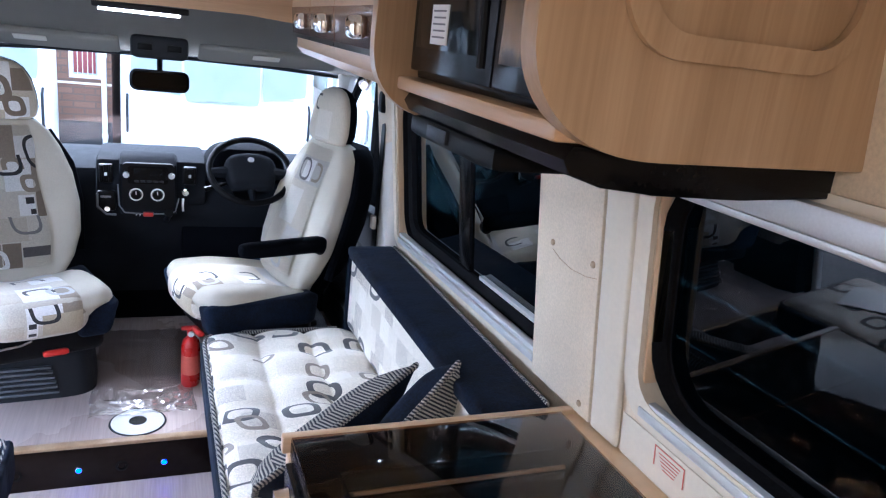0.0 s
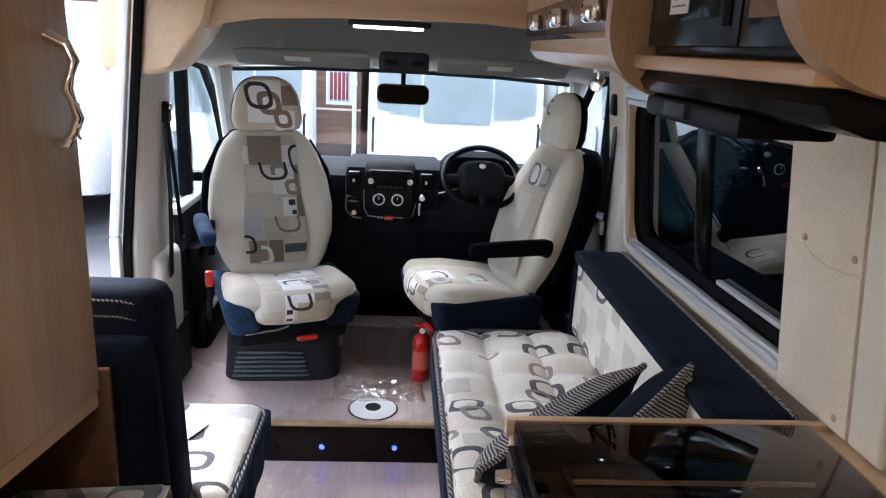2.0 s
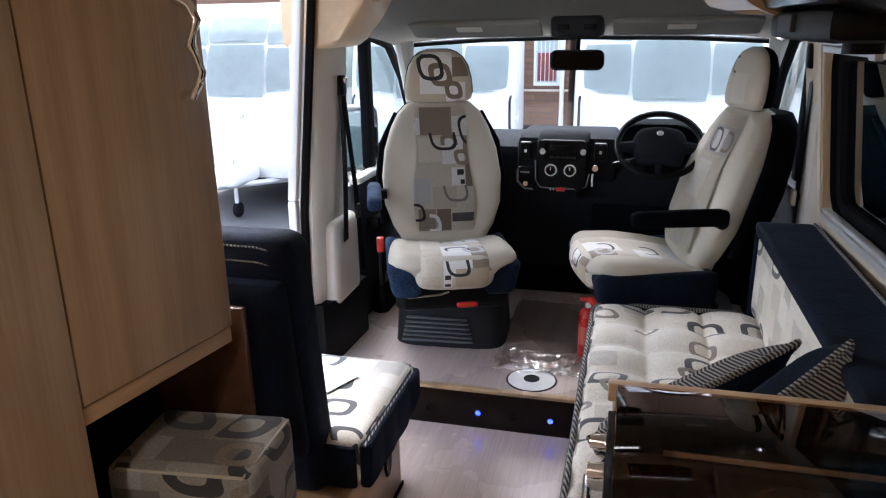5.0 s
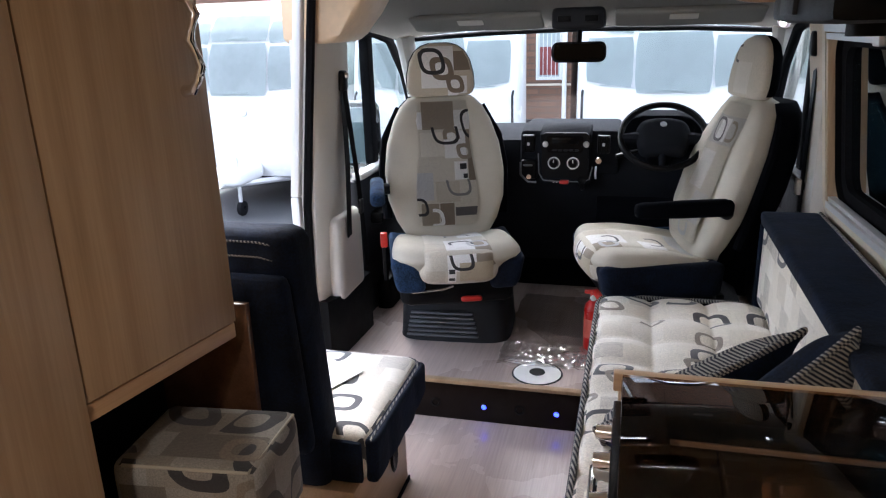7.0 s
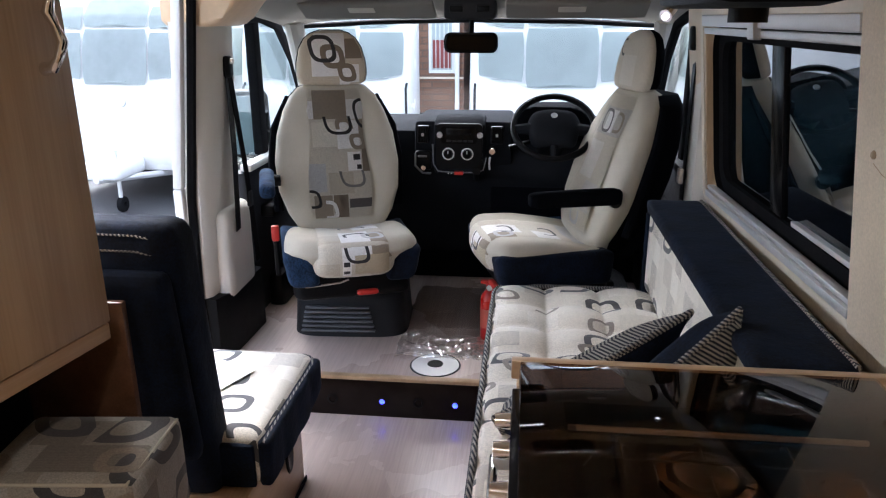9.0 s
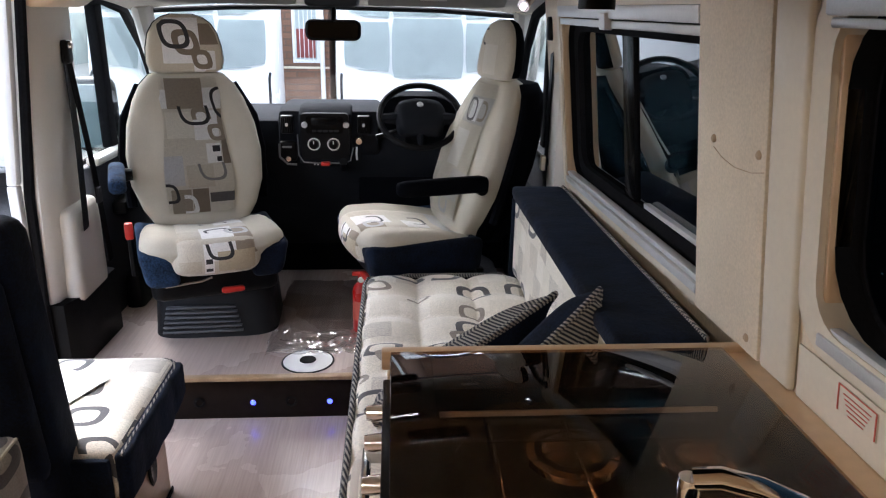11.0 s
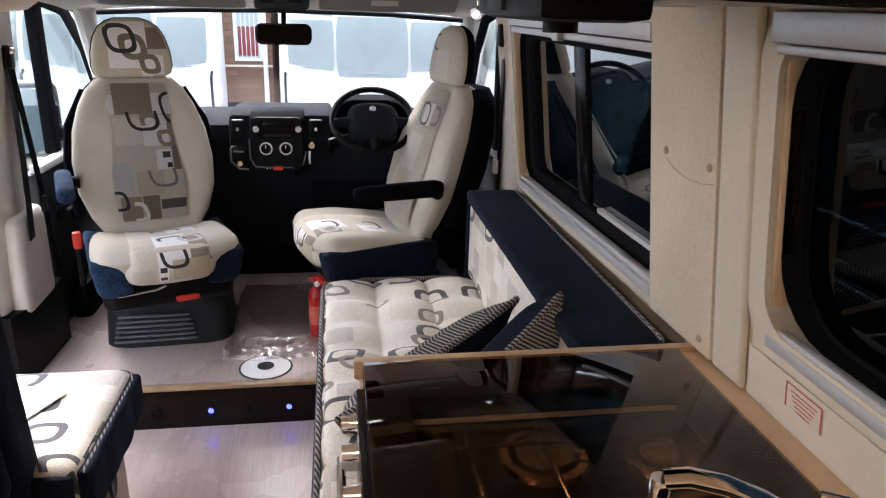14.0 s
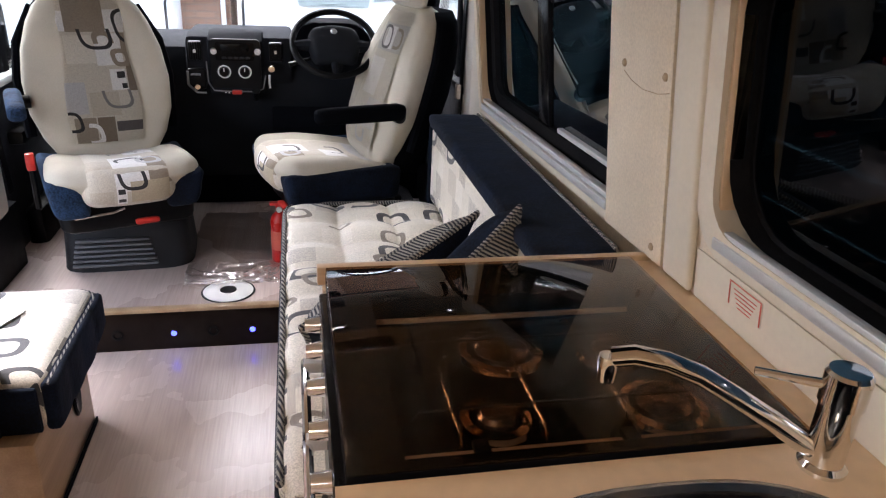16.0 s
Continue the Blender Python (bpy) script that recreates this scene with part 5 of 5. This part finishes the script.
tap = thing("mixer_tap", (0.91, 0.59, 0.906), "chrome single-lever mixer tap with a long spout", "tap")
part("base_ring", lathe([(0.0, 0.0), (0.033, 0.0), (0.033, 0.006), (0.027, 0.012), (0, 0.012)], (0.91, 0.59, 0.907)), CHROME, tap)
part("body", lathe([(0.0, 0.01), (0.026, 0.01), (0.026, 0.05), (0.0265, 0.052), (0.0265, 0.104), (0.03, 0.106), (0.03, 0.15), (0.026, 0.155), (0.0, 0.157)], (0.91, 0.59, 0.907)), CHROME, tap)
part("lever", tube([(0.89, 0.6, 1.036), (0.855, 0.622, 1.034), (0.815, 0.648, 1.032)], [0.0075, 0.0065, 0.0065], 10), CHROME, tap)
sp = [(0.9, 0.592, 0.93), (0.875, 0.6, 0.945), (0.835, 0.615, 0.972), (0.785, 0.632, 1.002), (0.735, 0.65, 1.03), (0.69, 0.665, 1.045), (0.65, 0.678, 1.05), (0.622, 0.687, 1.043)]
part("spout", tube(sp, [0.013, 0.0145, 0.0145, 0.0145, 0.0145, 0.0145, 0.0145, 0.0145], 14), CHROME, tap)
part("aerator", lathe([(0.0, 0.0), (0.0145, 0.0), (0.0155, 0.03), (0.013, 0.036), (0.0, 0.036)], (0.618, 0.688, 1.01)), CHROME, tap)

hob = thing("hob", (0.6, 0.96, 0.87), "built-in gas hob under a smoked glass lid", "hob")
part("tray", box(None, 0.262, 0.934, 0.652, 1.278, 0.862, 0.872, 0.002), SATIN, hob)
part("frame", box(box(box(box(None, 0.262, 0.285, 0.652, 1.278, 0.873, 0.906), 0.915, 0.934, 0.652, 1.278, 0.873, 0.906), 0.286, 0.914, 0.652, 0.67, 0.873, 0.906), 0.286, 0.914, 1.262, 1.278, 0.873, 0.906), SATIN, hob)
for x, y, r in ((0.56, 0.985, 0.05), (0.76, 0.96, 0.035), (0.78, 0.79, 0.045), (0.5, 0.79, 0.03)):
    b = part("burner", lathe([(0.0, 0.0), (r, 0.0), (r, 0.012), (r * 0.8, 0.018), (0, 0.018)], (x, y, 0.8725)), STEEL, hob)
    part("burner_ring", lathe([(r + 0.008, 0.0), (r + 0.03, 0.0), (r + 0.026, 0.008), (r + 0.012, 0.01)], (x, y, 0.8725)), CHROME, b)
for x in (0.43, 0.56, 0.7, 0.84):
    part("pan_support", tube([(x, 0.72, 0.886), (x, 0.735, 0.9), (x, 1.05, 0.9), (x, 1.065, 0.886)], 0.003, 6), STEEL, hob)
for y in (0.79, 0.985):
    part("pan_support", tube([(0.37, y, 0.885), (0.38, y, 0.903), (0.87, y, 0.903), (0.88, y, 0.885)], 0.003, 6), STEEL, hob)
part("far_lip", box(None, 0.35, 0.86, 1.106, 1.113, 0.874, 0.884, 0.002), LIPSTEEL, hob, "steel lip with its glint in the colour")
part("near_channel", box(None, 0.345, 0.9, 0.69, 0.712, 0.8725, 0.889, 0.004), LIPSTEEL, hob)
for x in (0.455, 0.68):
    part("hinge", box(None, x - 0.012, x + 0.012, 0.684, 0.718, 0.8895, 0.902, 0.003), BLACK, hob)
lid = part("lid", box(None, 0.263, 0.94, 0.65, 1.281, 0.9125, 0.9185, 0.002), LIDGLASS, hob, "smoked glass lid")
lid.visible_shadow = False
bm = box(None, 0.263, 0.342, 0.65, 1.281, 0.9075, 0.912)
box(bm, 0.343, 0.94, 1.14, 1.281, 0.9075, 0.912)
box(bm, 0.9, 0.94, 0.65, 1.139, 0.9075, 0.912)
box(bm, 0.343, 0.899, 0.65, 0.675, 0.9075, 0.912)
part("lid_border", bm, SATIN, lid, "black printed border of the lid")
oven = thing("oven", (0.25, 0.95, 0.6), "black oven and grill front with chrome knobs", "oven")
part("front", box(None, 0.248, 0.279, 0.66, 1.26, 0.38, 0.87, 0.004), SATIN, oven)
for y in (0.74, 0.86, 0.98, 1.1, 1.2):
    part("knob", lathe([(0.0, -0.03), (0.014, -0.03), (0.018, 0.0), (0.0, 0.0)], (0.247, y, 0.83), "x", 16), CHROME, oven)
part("door_rail", tube([(0.215, 0.68, 0.72), (0.215, 1.24, 0.72)], 0.009, 10), CHROME, oven)
for y in (0.7, 0.97, 1.22):
    part("rail_bracket", box(None, 0.212, 0.25, y - 0.012, y + 0.012, 0.71, 0.735, 0.003), ALU, oven)

sticker = thing("warning_sticker", (1.0, 0.95, 0.95), "white warning sticker with red border and print", "sticker")
bm = leaned(box(None, -0.0095, -0.006, 0.882, 0.98, 0.953, 1.003))
part("sheet", bm, MOULD, sticker)
bm = bmesh.new()
for y0, y1, z0, z1 in ((0.882, 0.98, 1.001, 1.003), (0.882, 0.8845, 0.955, 1.0), (0.9775, 0.98, 0.955, 1.0)):
    box(bm, -0.0115, -0.0102, y0, y1, z0, z1)
part("border", leaned(bm), REDINK, sticker)
for i in range(5):
    part("print_line", leaned(box(None, -0.0115, -0.0102, 0.895 + 0.004 * i, 0.966 - 0.004 * i, 0.99 - 0.008 * i, 0.9915 - 0.008 * i)), REDINK, sticker)

# ---- overhead lockers ----


def locker_end(name, y0, y1, x_front, z_low, label):
    """Oak end board with a swept lower front corner."""
    arc = [(x_front + 0.2 * (1 - math.cos(a) ** 0.85), z_low + 0.15 * (1 - math.sin(a) ** 0.85)) for a in (math.pi / 2 * k / 16 for k in range(17))]
    o = [(x_front, 2.07)] + arc + [(0.93, z_low), (0.88, 2.07)]
    return part(name, prism(o, "y", y0, y1, 0.006), OAK, OVER, label)


OVER = thing("overhead_locker", (0.7, 2.0, 1.7), "oak overhead lockers with a glossy brown band and chrome catches", "cupboard")
locker_end("end_board", 2.695, 2.722, 0.475, 1.645, "curved oak end board")
body = [(0.93, 1.66), (0.56, 1.66), (0.5, 1.675), (0.475, 1.7), (0.478, 1.722), (0.47, 1.74), (0.46, 2.07), (0.88, 2.07)]
rings = []
for y, dx in ((1.352, -0.055), (1.8, -0.04), (2.3, -0.015), (2.694, 0.0)):
    rings.append([(x + (dx if x < 0.6 else 0), y, z) for x, z in body])
part("carcass", loft(rings), OAK_Y, OVER)
for i in range(3):
    y0, y1 = 1.36 + 0.445 * i, 1.36 + 0.445 * (i + 1) - 0.008
    rr = []
    for y in (y0, y1):
        dx = np.interp(y, (1.352, 1.8, 2.3, 2.694), (-0.055, -0.04, -0.015, 0.0))
        rr.append([(0.462 + dx, y, 1.742), (0.452 + dx, y, 1.81), (0.447 + dx, y, 2.05), (0.455 + dx, y, 2.05), (0.466 + dx, y, 1.81), (0.472 + dx, y, 1.742)])
    flap = part("door", loft(rr), OAK_Y, OVER)
    rr = []
    for y in (y0 + 0.001, y1 - 0.001):
        dx = np.interp(y, (1.352, 1.8, 2.3, 2.694), (-0.055, -0.04, -0.015, 0.0))
        rr.append([(0.458 + dx, y, 1.745), (0.449 + dx, y, 1.835), (0.455 + dx, y, 1.835), (0.465 + dx, y, 1.745)])
    part("gloss_band", loft(rr), LOCKER, flap, "glossy brown band")
    rr = [[(x + np.interp(y, (1.352, 1.8, 2.3, 2.694), (-0.055, -0.04, -0.015, 0.0)), y, z) for x, z in ((0.463, 1.733), (0.455, 1.735), (0.456, 1.748), (0.465, 1.748))] for y in (y0, y1)]
    part("chrome_strip", loft(rr), CHROME, flap)
    ym = y0 + 0.11
    dx = np.interp(ym, (1.352, 1.8, 2.3, 2.694), (-0.055, -0.04, -0.015, 0.0))
    part("catch", soft(0.036, 0.085, 0.05, 0.017, 7, lambda p: Vector((p.x - 0.006 * math.cos(p.y * 40), p.y, p.z)), (0.442 + dx, ym, 1.79)), CHROME, flap, "chrome push catch")

MW = thing("microwave_locker", (0.7, 1.0, 1.65), "oak locker housing the microwave", "cupboard")
OVER = MW
locker_end("end_board", 1.312, 1.345, 0.388, 1.615, "curved oak end board")
locker_end("end_board", 0.622, 0.66, 0.376, 1.668, "curved oak end board")
part("shelf", box(None, 0.44, 0.92, 0.661, 1.311, 1.68, 1.706, 0.006), OAK_Y, MW)
part("back", box(None, 0.84, 0.87, 0.661, 1.311, 1.71, 2.06), BLACK, MW)
o = rounded(0.475, 0.85, 1.792, 2.06, 0.09, 14)
inner = rounded(0.505, 0.83, 1.822, 2.05, 0.07, 14)
bm = loft([[(x, 0.6215, z) for x, z in o], [(x, 0.612, z) for x, z in o], [(x, 0.608, z) for x, z in inner], [(x, 0.621, z) for x, z in inner]], caps=False)
part("moulding", bm, OAK, MW, "raised rounded oak moulding")
oven = thing("microwave", (0.6, 1.0, 1.706), "black built-in microwave with a white notice on its door", "microwave")
part("casing", box(None, 0.47, 0.83, 0.69, 1.28, 1.707, 2.03, 0.006), SATIN, oven)
d = part("door", box(None, 0.455, 0.469, 0.9, 1.278, 1.722, 2.028, 0.004), SATIN, oven)
part("door_window", box(None, 0.452, 0.4545, 0.95, 1.25, 1.765, 2.0, 0.001), DOORGLASS, d, "dark door glass")
n = part("notice", box(None, 0.4495, 0.4515, 1.085, 1.165, 1.775, 1.842), PAPER, d, "white paper notice")
for i in range(5):
    part("print_line", box(None, 0.4485, 0.4492, 1.095, 1.155 - 0.004 * (i % 2), 1.83 - 0.011 * i, 1.833 - 0.011 * i), INK, n)
part("control_panel", box(None, 0.455, 0.469, 0.692, 0.895, 1.722, 2.028, 0.004), SATIN, oven)
part("handle", tube([(0.44, 0.905, 1.75), (0.435, 0.905, 1.9), (0.44, 0.905, 2.0)], 0.007, 8), BLACK, oven)
part("film_wrap", box(None, 0.4495, 0.451, 0.7, 0.865, 1.76, 1.985), FILM, oven, "creased protective film")
for z in (1.9, 1.93, 1.96, 1.99):
    part("button", box(None, 0.4515, 0.4545, 0.79, 0.86, z, z + 0.016, 0.002), DARKGREY, oven)

hood = thing("cooker_hood", (0.7, 0.9, 1.6), "black curved cooker hood under the lockers", "hood")
out = [(0.92, 1.62), (0.92, 1.678), (0.47, 1.678), (0.458, 1.66), (0.47, 1.64), (0.52, 1.625), (0.6, 1.618), (0.75, 1.615)]
part("shell", prism(out, "y", 0.661, 1.311, 0.004), SATIN, hood)
part("control_box", soft(0.16, 0.42, 0.045, 0.015, 5, None, (0.56, 1.12, 1.612)), BLACK, hood, "sloping control box")
part("display", box(None, 0.473, 0.482, 1.1, 1.2, 1.602, 1.628, 0.002), PANELGREY, hood)
part("spigot", lathe([(0.0, 0.0), (0.03, 0.0), (0.03, 0.05), (0, 0.05)], (0.6, 1.2, 1.568), "z", 16), BLACK, hood)

spot = thing("reading_light", (0.74, 2.66, 1.62), "small chrome swivel spot light, lit", "lamp")
part("mount", lathe([(0, 0), (0.022, 0), (0.02, -0.012), (0, -0.014)], (0.74, 2.66, 1.644)), CHROME, spot)
part("stem", tube([(0.74, 2.66, 1.635), (0.742, 2.66, 1.6)], 0.005, 8), CHROME, spot)
h = part("head", tube([(0.765, 2.69, 1.605), (0.742, 2.66, 1.59), (0.73, 2.645, 1.58)], [0.014, 0.02, 0.023], 14), CHROME, spot)
part("bulb", lathe([(0, 0), (0.011, 0.0), (0.008, -0.006), (0, -0.008)], (0.728, 2.642, 1.577), "y", 14), LIT, h, "glowing bulb")

# ---- wardrobe side ----
ward = thing("wardrobe", (-0.66, 1.372, 0), "tall oak wardrobe above an open niche", "wardrobe", turn=-9.5)
part("carcass", box(None, -0.290, -0.023, -0.438, 0.000, 0.885, 2.07, 0.004), OAK, ward, "", True)
door = part("door", box(None, -0.020, 0.000, -0.436, 0.000, 0.925, 2.06, 0.005), OAK, ward, "", True)
part("lower_rail", box(None, -0.022, -0.006, -0.436, 0.000, 0.882, 0.922, 0.004), OAK_Y, ward, "paler oak rail", True)
hp = [(0.000, -0.07, 1.485), (0.022, -0.07, 1.487), (0.036, -0.068, 1.505), (0.044, -0.06, 1.535), (0.038, -0.066, 1.565), (0.034, -0.075, 1.59), (0.04, -0.07, 1.615), (0.044, -0.06, 1.64), (0.034, -0.066, 1.67), (0.000, -0.07, 1.685)]
part("handle", tube(hp, [0.014, 0.012, 0.009, 0.011, 0.008, 0.012, 0.008, 0.011, 0.011, 0.014], 12), CHROME, door, "curved chrome handle", True)
part("side_board", box(None, -0.290, 0.003, -1.122, -0.44, 0.0, 2.07, 0.004), OAK, ward, "", True)
# Back and shelf black: the niche's shade is put into their colour
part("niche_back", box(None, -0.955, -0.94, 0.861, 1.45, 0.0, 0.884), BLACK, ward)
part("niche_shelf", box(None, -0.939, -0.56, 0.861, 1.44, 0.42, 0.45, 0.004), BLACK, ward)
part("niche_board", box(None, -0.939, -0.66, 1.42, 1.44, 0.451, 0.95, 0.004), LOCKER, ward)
for (x, y, z), (sx, sy, sz), t in (((-0.655, 1.19, 0.6), (0.34, 0.27, 0.24), 6), ((-0.77, 0.96, 0.545), (0.3, 0.17, 0.17), 3)):
    c = thing("loose_cushion", (x, y, z - sz / 2), "boxy patchwork seat cushion stored in the niche", "cushion", "stored cushions", t)
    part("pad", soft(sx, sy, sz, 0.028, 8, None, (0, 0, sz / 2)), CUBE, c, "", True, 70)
    part("piping", tube([(-sx / 2 + 0.03, -sy / 2 + 0.008, sz - 0.008), (sx / 2 - 0.02, -sy / 2 + 0.008, sz - 0.008), (sx / 2 - 0.008, sy / 2 - 0.02, sz - 0.008)], 0.004, 6), PLAINCLOTH, c, "", True)

seat = thing("travel_seat", (-0.72, 1.95, 0), "single travel seat, cream patchwork with navy back", "seat")
part("base", box(None, -0.93, -0.485, 1.6, 2.1, 0.0, 0.292, 0.012), OAK_Y, seat, "pale oak seat box")
part("plinth_trim", box(None, -0.484, -0.478, 1.6, 2.1, 0.0, 0.02, 0.002), RUBBER, seat)
v = part("speaker_vent", lathe([(0.0, 0.0), (0.055, 0.0), (0.06, 0.004), (0.05, 0.01), (0.0, 0.004)], (0, 0, 0), "x", 24), SATIN, seat, "black oval vent")
for p in v.data.vertices:
    p.co = Vector((p.co.x - 0.485, 1.945 + p.co.y * 0.55, 0.21 + p.co.z * 1.25))


def perch(p):
    if p.y > 0.1 and p.z < 0:
        p.z += (p.y - 0.1) * 0.2
    return p


def quilted(p):
    """A padded strip with upright seams and a soft swell between them."""
    p.x += 0.007 * abs(math.sin(math.pi * (p.y + 0.28) / 0.14)) ** 0.5 * math.copysign(1, p.x)
    return perch(p)


part("seat_cushion", soft(0.5, 0.57, 0.172, 0.05, 14, perch, (-0.7, 1.927, 0.376)), FABRIC_SOFT, seat, "pale patchwork cushion", False, 70)
part("rear_panel", soft(0.46, 0.022, 0.14, 0.011, 8, None, (-0.7, 1.642, 0.37)), NAVY, seat, "navy rear of the cushion")
part("side_panel", soft(0.03, 0.54, 0.148, 0.014, 28, quilted, (-0.45, 1.925, 0.366)), NAVY, seat, "navy side of the cushion")
part("front_panel", soft(0.46, 0.024, 0.13, 0.011, 8, None, (-0.7, 2.208, 0.375)), NAVY, seat, "navy front of the cushion")
part("piping", tube([(-0.449, 1.66, 0.437), (-0.447, 2.15, 0.437), (-0.458, 2.185, 0.438), (-0.49, 2.205, 0.44), (-0.93, 2.207, 0.44)], 0.005, 8), PIPING, seat, "white stitched piping")


def lean_back(p):
    p.y += -0.12 * p.z
    return p


part("backrest", soft(0.39, 0.15, 0.84, 0.05, 12, lean_back, (-0.76, 1.627, 0.69)), NAVY, seat, "navy velour backrest", False, 70)
part("back_pad", soft(0.36, 0.06, 0.56, 0.025, 10, lean_back, (-0.76, 1.53, 0.72)), NAVY, seat, "quilted navy rear cover", False, 70)
for dz in (1.045, 1.085):
    part("stitching", tube([(-0.95, 1.51, dz + 0.004), (-0.8, 1.508, dz + 0.003), (-0.66, 1.51, dz), (-0.61, 1.515, dz - 0.012), (-0.59, 1.53, dz - 0.03)], 0.003, 6), PIPING, seat, "white twin stitching")
sheet = thing("paper_sheet", (-0.78, 1.98, 0.47), "loose white paper sheets on the seat", "paper")
bm = box(None, -0.105, 0.105, -0.148, 0.148, 0, 0.003)
bmesh.ops.transform(bm, matrix=pose(-0.76, 1.93, 0.467, 0, 0, -24), verts=bm.verts[:])
part("page", bm, PAPER, sheet)

# ---- cab floor things ----
tbase = thing("table_socket", (-0.085, 2.68, 0.181), "round aluminium table-leg socket in the floor", "floor socket")
part("flange", lathe([(0.03, 0.0), (0.1, 0.0), (0.1, 0.003), (0.092, 0.006), (0.034, 0.007), (0.03, 0.004)], (-0.085, 2.68, 0.181), "z", 36), PAPER, tbase)
part("gasket", lathe([(0.1005, 0.0), (0.108, 0.0), (0.106, 0.003), (0.1005, 0.003)], (-0.085, 2.68, 0.181), "z", 36), DARKGREY, tbase)
part("socket", lathe([(0.0, 0.0), (0.0295, 0.0), (0.034, 0.0075), (0.033, 0.009), (0.0, 0.0085)], (-0.085, 2.68, 0.181), "z", 20), BLACK, tbase)

ext = thing("fire_extinguisher", (0.125, 2.98, 0.181), "small red fire extinguisher standing on the cab floor", "extinguisher")
part("cylinder", lathe([(0.0, 0.0), (0.036, 0.0), (0.04, 0.006), (0.04, 0.19), (0.034, 0.215), (0.016, 0.232), (0.0, 0.234)], (0.125, 2.98, 0.181), "z", 24), REDPAINT, ext)
part("valve", lathe([(0.0, 0.0), (0.015, 0.0), (0.016, 0.03), (0.0, 0.032)], (0.125, 2.98, 0.415), "z", 12), REDPLASTIC, ext)
part("trigger", box(None, 0.085, 0.165, 2.968, 2.992, 0.445, 0.46, 0.004), REDPLASTIC, ext)
part("gauge", lathe([(0, 0), (0.014, 0), (0.012, -0.008), (0, -0.008)], (0.125, 2.962, 0.43), "y", 14), PAPER, ext)
part("instruction_label", lathe([(0.0405, 0.06), (0.0408, 0.06), (0.0408, 0.15), (0.0405, 0.15)], (0.125, 2.98, 0.181), "z", 24), REDINK, ext)

film = thing("floor_film", (-0.1, 3.0, 0.182), "creased clear protective film over the cab floor", "film")
rows = []
for i in range(150):
    y = 2.725 + 0.87 * (i / 149) ** 1.6
    row = []
    for j in range(60):
        x = -0.275 + 0.41 * j / 59
        q = Vector((x * 9 + 2 * noise.noise(Vector((x * 5, y * 5, 4))), y * 6, 0.3))
        ridge = (1 - abs(noise.noise(q))) ** 6
        fine = (1 - abs(noise.noise(Vector((x * 26, y * 11 + x * 9, 2.3))))) ** 4
        edge = math.exp(-((y - 2.84) / 0.12) ** 2)
        fold = math.exp(-((y - 2.745) / 0.025) ** 2)
        z = 0.1835 + (0.004 + 0.012 * edge) * ridge + (0.002 + 0.007 * edge) * fine + fold * (0.004 + 0.003 * math.sin(y * 420 + 3 * noise.noise(Vector((x * 8, 0, 1)))))
        row.append((x + 0.02 * noise.noise(Vector((y * 6, 0, 0))), y + 0.02 * noise.noise(Vector((x * 7, 3, 0))), z))
    rows.append(row)
part("sheet", loft(rows, closed=False), FILM, film, sharp=180)

# ceiling lamps over the kitchen
for y in (-1.3, -0.5):
    d = thing("ceiling_light", (-0.45, y, 2.07), "round warm white ceiling downlight, lit", "lamp", "ceiling lights")
    part("bezel", lathe([(0.06, 0.0), (0.075, 0.0), (0.07, -0.012), (0.058, -0.012)], (-0.45, y, 2.079), "z", 24), CHROME, d)
    part("lens", lathe([(0.0, 0.0), (0.058, 0.0), (0.055, -0.008), (0.0, -0.01)], (-0.45, y, 2.079), "z", 24), LIT, d)
